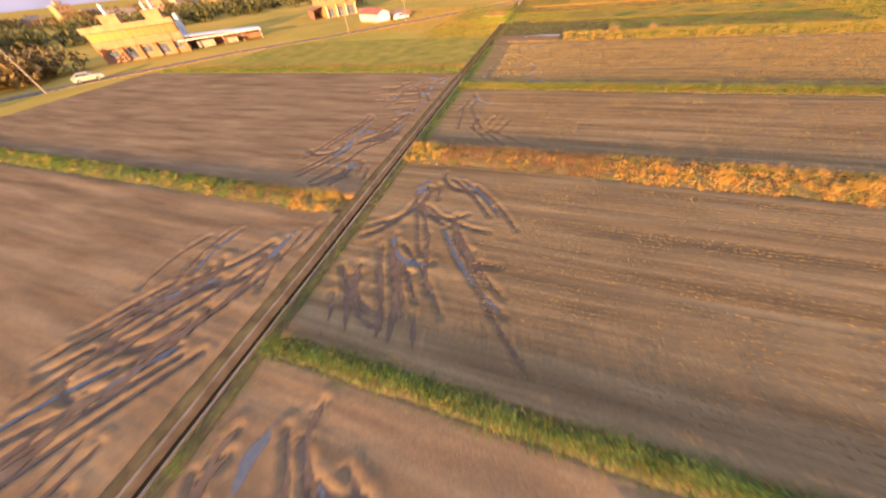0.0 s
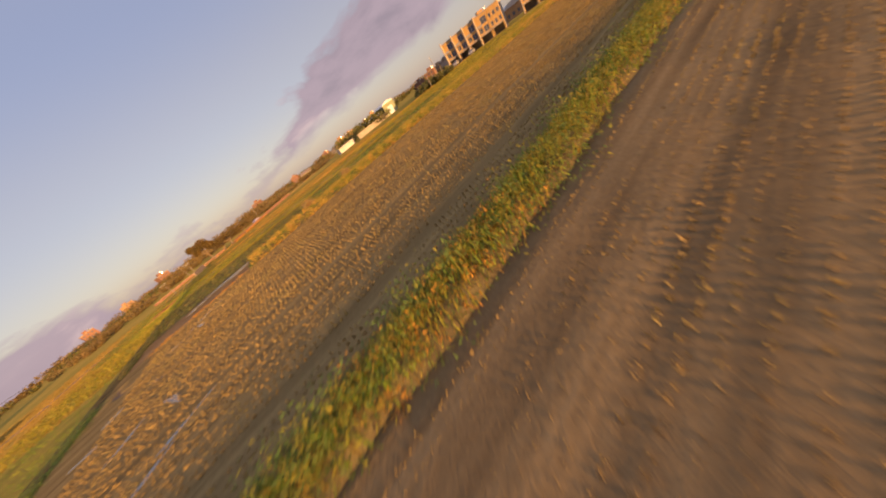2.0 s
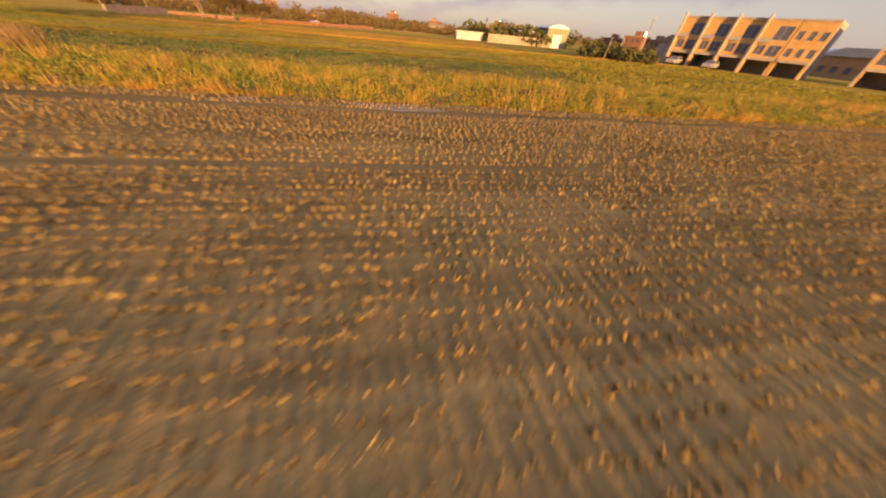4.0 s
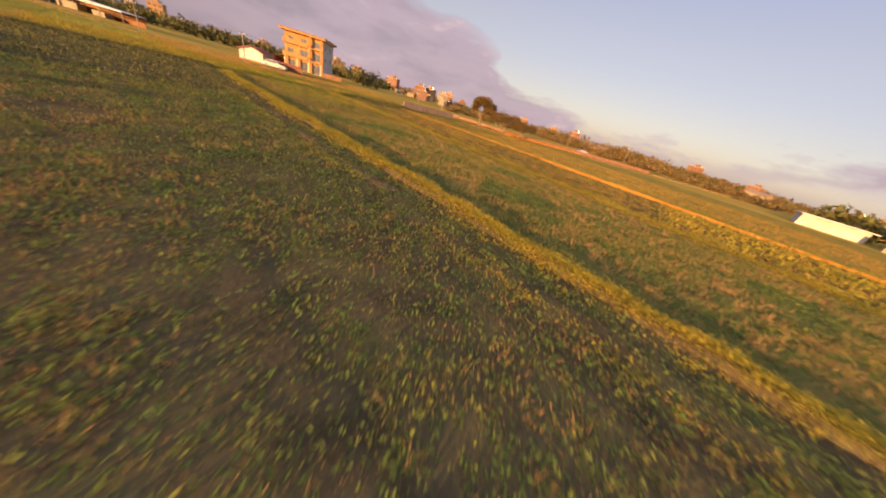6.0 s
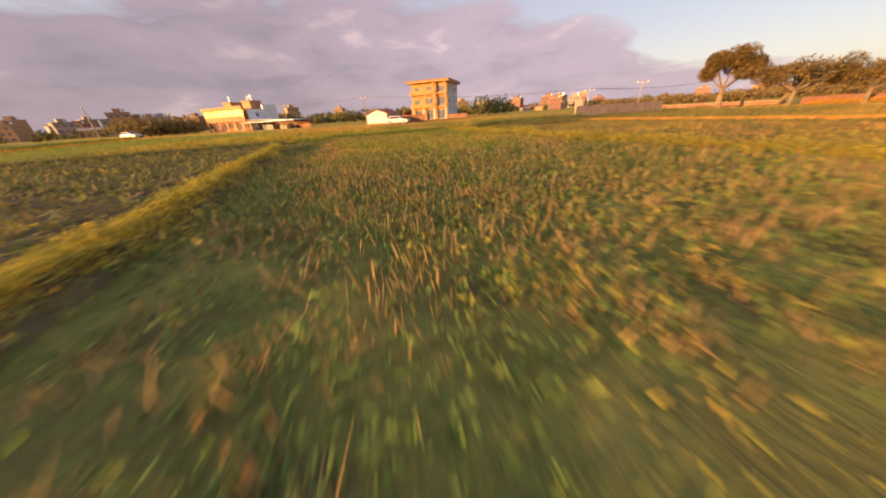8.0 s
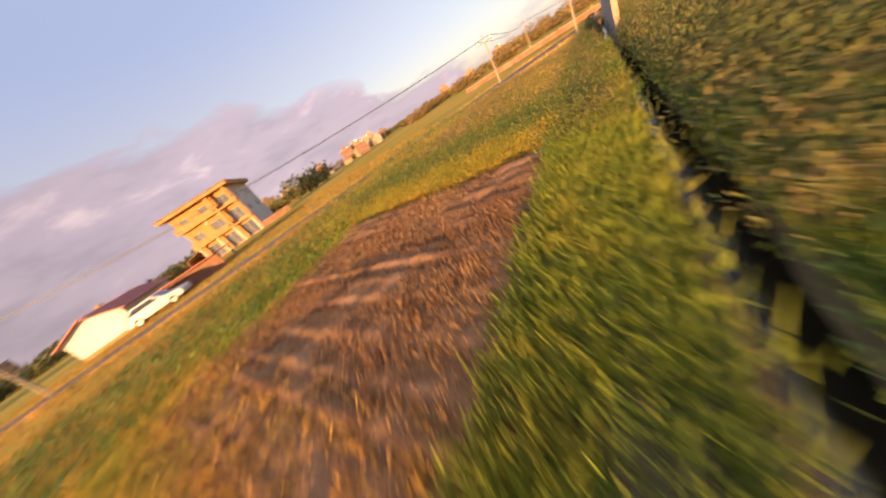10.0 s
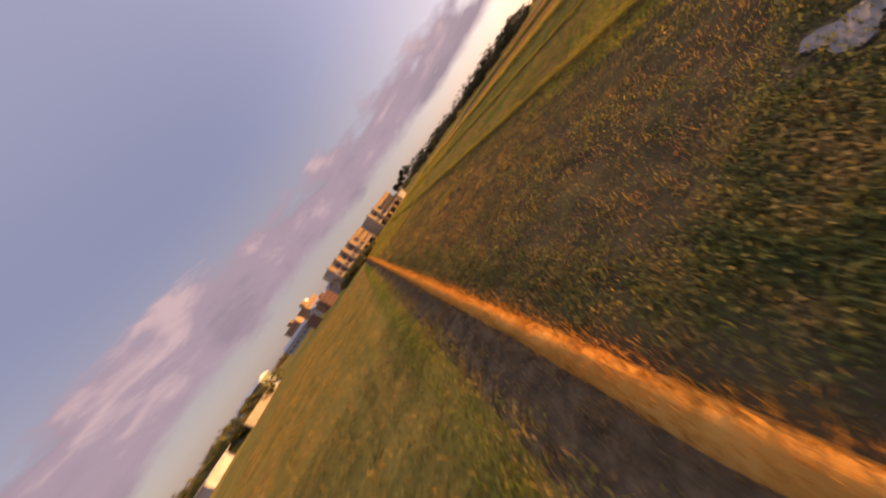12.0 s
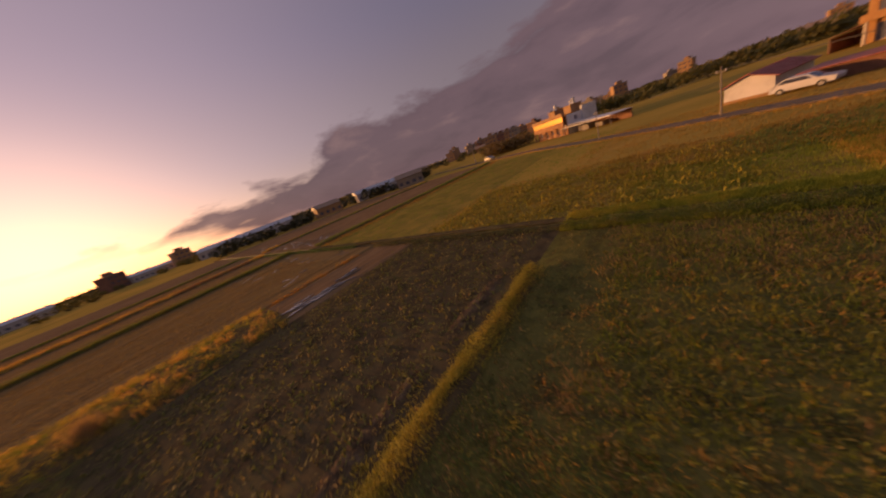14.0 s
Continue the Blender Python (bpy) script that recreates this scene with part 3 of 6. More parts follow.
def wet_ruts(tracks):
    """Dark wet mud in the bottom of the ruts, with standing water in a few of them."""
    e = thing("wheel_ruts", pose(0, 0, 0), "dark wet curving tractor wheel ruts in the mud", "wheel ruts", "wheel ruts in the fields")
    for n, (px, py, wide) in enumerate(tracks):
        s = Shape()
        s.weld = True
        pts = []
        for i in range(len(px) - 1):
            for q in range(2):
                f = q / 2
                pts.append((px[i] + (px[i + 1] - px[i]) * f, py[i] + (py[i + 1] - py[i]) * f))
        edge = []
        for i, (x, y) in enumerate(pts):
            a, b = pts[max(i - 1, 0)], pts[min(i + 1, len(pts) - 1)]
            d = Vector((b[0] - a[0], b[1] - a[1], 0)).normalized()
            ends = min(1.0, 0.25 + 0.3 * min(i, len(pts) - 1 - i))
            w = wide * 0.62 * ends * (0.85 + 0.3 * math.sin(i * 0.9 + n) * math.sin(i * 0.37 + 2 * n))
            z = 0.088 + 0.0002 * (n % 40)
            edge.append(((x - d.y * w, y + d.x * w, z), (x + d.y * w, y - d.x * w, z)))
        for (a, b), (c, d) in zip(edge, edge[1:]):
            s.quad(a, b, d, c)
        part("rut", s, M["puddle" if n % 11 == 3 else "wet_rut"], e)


CANAL_EDGE = 0.95
EAST_FIELDS = ((-60, -22.05, "mud", "wet brown mud field with wheel ruts"), (-21.45, -6.9, "stubble_soil", "harvested rice field with rows of cut stubble"),
               (-4.5, 9.4, "stubble_soil", "harvested rice field with rows of cut stubble"), (10.6, 33.6, "golden_stubble", "harvested rice field with straw-coloured stubble rows and a puddle"))
for k, (y0, y1, mt, lab) in enumerate(EAST_FIELDS):
    tr = tractor_turns(1, y0 if y0 > -50 else -34, y1, 12 if k == 0 else (15 if k == 1 else 5), 11 + k)
    sheet("field_%d" % (k + 1), CANAL_EDGE, 14.0, y0, y1, 0.15, M[mt], lab, 0.013, base=0.12, dig=dig_with(tr), seed=k + 1.0, rims="NSW")
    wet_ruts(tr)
    sheet("field_%d" % (k + 11), 13.3, 98.0, y0, y1, 0.45, M[mt], lab, 0.025, base=0.12, dig=dig_with([]), seed=k + 1.0, rims="NSE")
WEST_FIELDS = ((-60, -13.6, "mud", "wet brown mud field with curving wheel ruts"), (-12.3, 15.6, "mud", "wet brown mud field with puddles by the ditch"))
for k, (y0, y1, mt, lab) in enumerate(WEST_FIELDS):
    tr = tractor_turns(-1, y0 if y0 > -50 else -36, y1, 26 if k == 0 else 20, 31 + k)
    sheet("field_%d" % (k + 21), -14.0, -CANAL_EDGE, y0, y1, 0.15, M[mt], lab, 0.013, base=0.12, dig=dig_with(tr), seed=k + 9.0, rims="NSE")
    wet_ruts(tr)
    sheet("field_%d" % (k + 31), -62.0, -13.3, y0, y1, 0.5, M[mt], lab, 0.025, base=0.12, dig=dig_with([]), seed=k + 9.0, rims="NSW")
GREEN_FIELDS = ((0.9, 98, 39.4, 51.95, "weed_soil", "dark soil overgrown with low green weeds"), (0.9, 98, 51.95, 63.4, "green_soil", "field overgrown with green weeds and tan grass"),
                (0.9, 98, 63.4, 75.8, "weed_soil", "field overgrown with weeds"), (0.9, 98, 77.3, 116, "grass_soil", "olive grass field"),
                (-14, -6.5, 40, 84, "grass_soil", "weedy strip of ground beside the ditch"), (-6.5, -0.9, 40, 64.1, "grass_soil", "weedy strip of ground beside the ditch"), (-6.5, -0.9, 68.85, 84, "green_soil", "weedy strip of ground beside the ditch"), (-50, -0.9, 16.6, 39.5, "grass_soil", "olive grass field"))
for k, (x0, x1, y0, y1, mt, lab) in enumerate(GREEN_FIELDS):
    sheet("field_%d" % (k + 41), x0, x1, y0, y1, 0.4, M[mt], lab, 0.045, seed=k + 20.0)

sheet("field_50", 1.0, 12.2, 33.7, 39.5, 0.3, M["mud"], "wet brown mud with water-filled ruts at the end of a bank", 0.03, base=0.05, seed=6.0)
sheet("field_49", 0.9, 98, 75.8, 77.3, 0.13, M["furrow"], "strip of bare brown soil beside the footpath", 0.04, base=0.04, seed=8.0)
# bare reddish patches beside the ditch
for k, (x0, x1, y0, y1) in enumerate(((-6.6, -1.15, 64.0, 68.95), (4.85, 6.3, 60.9, 62.9), (3.3, 4.4, 70.6, 71.8))):
    sheet("field_%d" % (k + 51), x0, x1, y0, y1, 0.1, M["dirt" if k == 0 else "furrow"], "patch of bare reddish soil" if k == 0 else "patch of bare brown soil among weeds", 0.055, base=0.09 if k == 0 else 0.05, seed=k + 3.0)

# earth banks between the fields
BANKS = (("B1", (1.0, -21.75), (98, -21.75), 1.1, 0.22), ("B2", (1.0, -5.7), (98, -5.7), 3.1, 0.35), ("B3", (1.0, 10.0), (98, 10.0), 1.7, 0.30), ("big", (11.5, 36.3), (98, 36.3), 6.2, 0.36),
         ("C1", (6.0, 52.0), (98, 52.0), 0.85, 0.17), ("C2", (1.0, 63.45), (98, 63.45), 0.8, 0.15), ("Wb", (-62, -12.95), (-1.0, -12.95), 2.1, 0.32), ("Wh", (-58, 15.9), (-1.0, 15.9), 1.2, 0.3))
for k, (tag, a, b, w, h) in enumerate(BANKS):
    berm("bund_%d" % (k + 1), a, b, w, h, M["bank_soil"], "low grassy earth bank between fields", k * 1.3)
berm("footpath", (1.0, 75.95), (98, 75.95), 0.46, 0.2, M["path"], "narrow trodden orange earth path on a bank", 4.0)
for k, (x, y0, y1, w) in enumerate(((0.72, -70, 14, 0.62), (-0.72, -70, 14, 0.62), (0.52, 14, 120, 0.74), (-0.52, 14, 120, 0.74))):
    berm("ditch_bank_%d" % (k + 1), (x, y0), (x, y1), w, 0.12, M["bank_soil" if k < 2 else "weed_soil"], "earth shoulder along the irrigation ditch", 2.0 + k)


def ditch():
    e = thing("irrigation_ditch", pose(0, 0, 0), "straight narrow concrete irrigation ditch with shallow water", "ditch")
    for sx in (-1, 1):
        x0, x1 = sorted((sx * 0.27, sx * 0.40))
        y = -60.0
        while y < 13:
            part("lining", Shape().box(x0, x1, y, y + 3.97, -0.37, 0.10 + 0.01 * math.sin(y), 0.015), M["lining"], e)
            y += 4.0
    part("water", Shape().box(-0.265, 0.265, -60, 118, -0.37, -0.30), M["water"], e)


ditch()


# ---- road ----
ROAD = ((-95, -38), (-80, -8), (-68, 13), (-55.5, 31), (-41, 44.5), (-31, 56), (-21, 67.5), (-11.5, 79.5), (-3.0, 91), (6, 103), (20, 121), (45, 150), (80, 190))


def strip(pts, wide, z):
    s = Shape()
    p = [Vector((x, y, 0)) for x, y in pts]
    edge = []
    for i, q in enumerate(p):
        d = (p[min(i + 1, len(p) - 1)] - p[max(i - 1, 0)]).normalized()
        n = Vector((-d.y, d.x, 0))
        edge.append((q + n * wide / 2, q - n * wide / 2))
    for (a, b), (c, d) in zip(edge, edge[1:]):
        s.quad((a.x, a.y, z), (b.x, b.y, z), (d.x, d.y, z), (c.x, c.y, z))
        s.quad((a.x, a.y, z), (c.x, c.y, z), (c.x, c.y, 0), (a.x, a.y, 0))
        s.quad((b.x, b.y, z), (d.x, d.y, z), (d.x, d.y, 0), (b.x, b.y, 0))
    return s


tagged(new("road", strip(ROAD, 2.7, 0.13).mesh("road", M["asphalt"])), "narrow grey asphalt farm road", "road", kind="structure")


# ---- houses ----
M["yellow_wall"] = material("yellow_tan_wall_tiles", ((0.30, 0.145, 0.068), (0.37, 0.185, 0.09), (0.42, 0.225, 0.115)), scale=0.8, fine=10.0, bump=0.2)
M["brown_wall"] = material("orange_brown_wall_tiles", ((0.29, 0.145, 0.055), (0.38, 0.195, 0.075), (0.43, 0.24, 0.10)), scale=0.8, fine=10.0, bump=0.2)


def tank(parent, x, y, z, h=1.3, r=0.5):
    s = Shape().box(x - 0.5, x + 0.5, y - 0.5, y + 0.5, z, z + 0.08)
    t = part("water_tank", s, M["alu"], parent)
    b = Shape().tube((x, y, z + 0.084), (x, y, z + 0.3 + h), r, r, 14).tube((x, y, z + 0.3 + h), (x, y, z + 0.5 + h), r, r * 0.3, 14)
    part("drum", b, M["steel"], t)


# golden metallic tint stands for the low sun's glint in plain panes
M["sun_glass"] = plain("sun_glint_glass", (0.55, 0.33, 0.1), rough=0.3, metal=0.85, vary=0.1)


def farmhouse():
    # two storeys along the road, terrace roof with stair towers and tanks
    w, d = 16.3, 9.5
    e = thing("farmhouse", bearing_pose(-79.6 - 0.5 * d * math.sin(radians(131)), 28.6 - 0.5 * d * math.cos(radians(131)), 131), "long two-storey farmhouse with sunlit tan front and white side wall", "house")
    ops = []
    for k in range(5):
        x = -w / 2 + 1.0 + k * 3.15
        ops += [(x, x + 2.0, 0.25 if k % 2 else 0.9, 2.2)]
    block(e, w, d, 0, 5.4, {"all": "white_wall", "front": "yellow_wall"}, {"front": ops, "right": [(-2.2, -1.2, 3.5, 4.6), (0.3, 1.1, 3.5, 4.4), (2.0, 2.6, 3.6, 4.3)], "left": [(-1, 0.4, 3.4, 4.7)]})
    part("balcony", Shape().box(-w / 2, w / 2, -d / 2 - 1.2, -d / 2 - 0.004, 2.55, 2.78).box(-w / 2, w / 2, -d / 2 - 1.2, -d / 2 - 1.08, 2.784, 3.9), M["yellow_wall"], e)
    for k in range(12):
        x, wd = -w / 2 + 0.1 + k * (w - 0.2) / 12, (w - 0.2) / 12
        pane = part("window", Shape().box(x + 0.04, x + wd - 0.04, -d / 2 - 1.12, -d / 2 - 1.09, 3.94, 5.3), M["sun_glass"], e, "glass pane of an enclosed balcony, tinted with sun glint")
        part("frame", Shape().box(x - 0.035, x + 0.035, -d / 2 - 1.16, -d / 2 - 1.06, 3.904, 5.4), M["alu"], pane)
    for k in range(6):
        x = -w / 2 + 0.15 + k * (w - 0.3) / 5
        part("column", Shape().box(x - 0.14, x + 0.14, -d / 2 - 1.18, -d / 2 - 0.9, 0, 2.55), M["yellow_wall"], e)
    part("roof", Shape().box(-w / 2 - 0.4, w / 2 + 0.02, -d / 2 - 1.3, d / 2 + 0.1, 5.404, 5.62), M["tan_wall"], e)
    part("parapet", Shape().box(-w / 2 - 0.35, w / 2, -d / 2 - 1.25, -d / 2 - 1.1, 5.624, 6.35).box(-w / 2 - 0.35, w / 2, d / 2 - 0.1, d / 2 + 0.05, 5.624, 6.1), M["tan_wall"], e)
    for x in (-3.4, 4.6):
        part("stair_tower", Shape().box(x - 1.6, x + 1.6, -1.4, 2.2, 5.624, 7.6), M["tan_wall"], e)
        part("tower_roof", Shape().box(x - 1.8, x + 1.8, -1.6, 2.4, 7.604, 7.8), M["tan_wall"], e)
    tank(e, -3.6, 0.4, 7.8)
    tank(e, 5.2, 0.6, 7.8)
    tank(e, 3.7, 0.6, 7.8, 1.0, 0.4)
    # annex in white beyond the side wall
    part("annex", Shape().box(w / 2 + 0.004, w / 2 + 0.6, 0.2, d / 2, 0, 6.6), M["white_wall"], e)


farmhouse()


def carport():
    e = thing("carport", bearing_pose(-70.5, 41.5, 131), "long open tin-roofed carport beside the farmhouse", "carport")
    part("roof", Shape().prism([(-9, 2.75), (9.5, 2.05), (9.5, 2.13), (-9, 2.83)], -2.6, 3.4), M["tin"], e)
    part("fascia", Shape().box(-9, 9.5, -2.72, -2.604, 1.98, 2.2), M["white_wall"], e)
    for x in (-8.6, -4.2, 0.3, 4.8, 9.2):
        part("post", Shape().tube((x, -2.4, 0), (x, -2.4, 2.7 - (x + 9) * 0.038), 0.06, 0.06, 8), M["alu"], e)
    part("back_wall", Shape().box(-9, 9.3, 3.1, 3.3, 0, 2.0), M["brick_wall"], e)
    part("stored_box", Shape().box(-6, -2, 0.5, 2.6, 0, 1.3, 0.1), M["old_concrete"], e)
    part("stored_box", Shape().box(1, 3.4, 0.3, 2.4, 0, 1.0, 0.1), M["old_concrete"], e)


carport()


def arch(x, z, r, n=12, t=0.22):
    s = Shape()
    for k in range(n):
        a, b = math.pi * k / n, math.pi * (k + 1) / n
        for q in ((a, b),):
            p = [(x + rr * math.cos(v), z + rr * math.sin(v)) for v, rr in ((a, r), (a, r + t), (b, r + t), (b, r))]
            s.prism(p, -0.14, -0.004)
    return s


def tall_house():
    # three storeys, an overhanging flat roof slab and an arched window
    w, d = 11.0, 13.0
    e = thing("three_storey_house", bearing_pose(-66.5, 88.5, 128), "tall three-storey house with sunlit orange-tan tiles and an overhanging flat roof", "house")
    ops = [(-4.6, -2.6, 0.1, 2.5), (-1.0, 1.0, 0.1, 2.6), (2.4, 4.8, 0.1, 2.6), (-4.6, -3.0, 3.9, 5.4), (-1.1, 1.1, 3.7, 5.6), (2.6, 4.8, 3.6, 5.7), (-4.4, -3.0, 7.2, 8.5), (-0.8, 0.8, 7.2, 8.6), (2.8, 4.6, 7.1, 8.6)]
    side = [(-4.5, -3.2, 4.0, 5.2), (2.0, 3.4, 4.0, 5.2), (-4.5, -3.2, 7.2, 8.4), (2.0, 3.4, 7.2, 8.4)]
    block(e, w, d, 0, 9.5, {"all": "brown_wall", "right": "grey_wall"}, {"front": ops, "left": side, "right": side})
    part("roof", Shape().box(-w / 2 - 1.0, w / 2 + 1.0, -d / 2 - 1.5, d / 2 + 0.6, 9.504, 9.95), M["brown_wall"], e)
    part("roof_edge", Shape().box(-w / 2 - 1.05, w / 2 + 1.05, -d / 2 - 1.55, d / 2 + 0.65, 9.954, 10.15), M["brick_wall"], e)
    for z in (3.1, 6.5):
        part("floor_band", Shape().box(-w / 2 - 0.25, w / 2 + 0.25, -d / 2 - 1.1, -d / 2 - 0.004, z, z + 0.3), M["brown_wall"], e)
        part("balustrade", Shape().box(-w / 2 - 0.25, 1.4, -d / 2 - 1.1, -d / 2 - 0.95, z + 0.304, z + 1.05), M["brown_wall"], e)
    for x in (-5.2, -1.7, 1.7, 5.2):
        part("column", Shape().tube((x, -d / 2 - 0.85, 0), (x, -d / 2 - 0.85, 3.1), 0.2, 0.18, 10), M["cream_wall"], e)
    for x in (1.9, 5.2):
        part("pier", Shape().box(x - 0.22, x + 0.22, -d / 2 - 1.05, -d / 2 - 0.65, 3.404, 9.5), M["brown_wall"], e)
    a = part("arch", arch(0, 5.7, 1.3), M["cream_wall"], e)
    a.matrix_basis = pose(0, -d / 2, 0)
    part("shed_roof", Shape().prism([(-w / 2 - 4.2, 2.3), (-w / 2 - 0.3, 3.0), (-w / 2 - 0.3, 3.08), (-w / 2 - 4.2, 2.38)], -5.5, 1.5), M["brick_wall"], e)
    part("shed_wall", Shape().box(-w / 2 - 4.0, -w / 2 - 0.3, 0.8, 1.0, 0, 2.3).box(-w / 2 - 4.0, -w / 2 - 3.85, -5.3, 0.8, 0, 2.2), M["brick_wall"], e)
    part("yard_wall", Shape().box(w / 2 + 0.4, w / 2 + 6.0, -d / 2 - 0.6, -d / 2 - 0.42, 0, 1.1), M["brick_wall"], e)


tall_house()


def barn():
    # white gable end to the field, red tin roof
    w, d, eave, ridge = 4.2, 9.0, 1.95, 2.75
    e = thing("gabled_shed", bearing_pose(-35.0 - 4.5 * math.sin(radians(119)), 64.0 - 4.5 * math.cos(radians(119)), 119), "low white gabled shed with a dark red tin roof", "shed")
    gable = [(-w / 2, 0.35), (w / 2, 0.35), (w / 2, eave), (0, ridge), (-w / 2, eave)]
    part("front_wall", Shape().prism(gable, -d / 2, -d / 2 + 0.2), M["white_wall"], e)
    part("back_wall", Shape().prism(gable, d / 2 - 0.2, d / 2), M["white_wall"], e)
    part("plinth", Shape().box(-w / 2 - 0.02, w / 2 + 0.02, -d / 2 - 0.02, d / 2 + 0.02, 0, 0.346), M["tan_wall"], e)
    for sx in (-1, 1):
        x0, x1 = sorted((sx * w / 2, sx * (w / 2 - 0.2)))
        part("side_wall", Shape().box(x0, x1, -d / 2 + 0.204, d / 2 - 0.204, 0.35, eave - 0.02), M["cream_wall"], e)
        a = (sx * (w / 2 + 0.4), eave - 0.14)
        r = part("roof", Shape().prism([a, (0, ridge + 0.02), (0, ridge + 0.12), (a[0], a[1] + 0.1)], -d / 2 - 0.35, d / 2 + 0.35), M["red_roof"], e)
        for k in range(14):
            y = -d / 2 - 0.2 + k * 0.68
            part("seam", Shape().prism([(a[0], a[1] + 0.104), (0, ridge + 0.124), (0, ridge + 0.16), (a[0], a[1] + 0.14)], y, y + 0.05), M["red_roof"], r)


barn()


def roadside_wall():
    e = thing("roadside_wall", bearing_pose(-30.6, 71.4, 122), "low dark red wall with a red tin roof beside the road", "wall")
    part("wall", Shape().box(-5.0, 1.0, 0, 0.2, 0, 1.35), M["brick_wall"], e)
    part("roof", Shape().prism([(-5.0, 1.354), (1.0, 1.354), (1.0, 1.44), (-5.0, 1.44)], -0.5, 5.0), M["red_roof"], e)
    for x in (-4.8, -1.9, 0.8):
        part("post", Shape().box(x - 0.08, x + 0.08, 4.6, 4.76, 0, 1.35), M["alu"], e)


roadside_wall()


# ---- cars ----
M["car_beige"] = plain("beige_car_paint", (0.40, 0.36, 0.30), rough=0.35, vary=0.05, bump=0)
M["car_grey"] = plain("silver_grey_car_paint", (0.30, 0.28, 0.29), rough=0.3, vary=0.05, bump=0)


def car(at, label, paint="car_white"):
    e = thing("car", at, label, "car")
    prof = [(-2.15, 0.32), (2.1, 0.32), (2.15, 0.62), (1.95, 0.80), (1.05, 0.92), (0.35, 1.38), (-1.15, 1.42), (-1.85, 1.0), (-2.15, 0.92)]
    s = Shape()
    k = len(prof)
    for y, tuck in ((-0.83, 0.0), (0.83, 0.0)):
        s.v += [(x, y * (0.82 if z > 1.2 else 1.0), z) for x, z in prof]
    for i in range(k):
        j = (i + 1) % k
        s.f.append((i, j, k + j, k + i))
    s.f += [tuple(range(k - 1, -1, -1)), tuple(range(k, 2 * k))]
    part("body", s, M[paint], e)
    for sy in (-1, 1):
        y0, y1 = sorted((sy * 0.785, sy * 0.80))
        sw = Shape()
        sw.v += [(x, y, z) for y in (y0, y1 - 0.0) for x, z in ((0.75, 0.98), (0.28, 1.30), (-1.1, 1.33), (-1.55, 1.0))]
        sw.v = [(x, sy * (0.835 - (z - 0.98) * 0.34) + (0.004 if y > 0 else -0.004), z) for x, y, z in sw.v]
        sw.f += [(0, 1, 2, 3), (4, 5, 6, 7), (0, 1, 5, 4), (1, 2, 6, 5), (2, 3, 7, 6), (3, 0, 4, 7)]
        part("side_window", sw, M["glass"], e)
        for x in (-1.35, 1.32):
            wh = part("wheel", Shape().tube((x, sy * 0.62, 0.31), (x, sy * 0.85, 0.31), 0.31, 0.31, 16), M["rubber"], e)
            part("rim", Shape().tube((x, sy * 0.80, 0.31), (x, sy * 0.862, 0.31), 0.19, 0.17, 12), M["rim"], wh)
        part("headlight", Shape().box(1.9, 2.13, min(sy * 0.5, sy * 0.78), max(sy * 0.5, sy * 0.78), 0.62, 0.78, 0.02), M["lamp_clear"], e)
        part("tail_light", Shape().box(-2.17, -2.08, min(sy * 0.55, sy * 0.8), max(sy * 0.55, sy * 0.8), 0.7, 0.9, 0.02), M["lamp_red"], e)
    part("windscreen", Shape().quad((1.02, -0.66, 0.96), (1.02, 0.66, 0.96), (0.40, 0.58, 1.37), (0.40, -0.58, 1.37)).quad((1.03, -0.66, 0.955), (1.03, 0.66, 0.955), (0.41, 0.58, 1.365), (0.41, -0.58, 1.365)), M["glass"], e)


car(bearing_pose(-31.0, 67.2, 124), "white saloon car parked by the roadside wall")
car(bearing_pose(-69.5, 10.3, 120, 0.13), "beige car standing on the narrow farm road", "car_beige")


# ---- row houses ----
# fronts hold the sun's gold in their colour, fins and sides the shade
M["shaded_wall"] = material("shaded_cream_render", ((0.30, 0.25, 0.21), (0.38, 0.32, 0.265), (0.43, 0.37, 0.31)), scale=0.7, fine=12.0, bump=0.2)
M["sunlit_orange_wall"] = material("sunlit_orange_tiles", ((0.42, 0.245, 0.09), (0.53, 0.32, 0.12), (0.58, 0.37, 0.16)), scale=0.8, fine=10.0, bump=0.2)


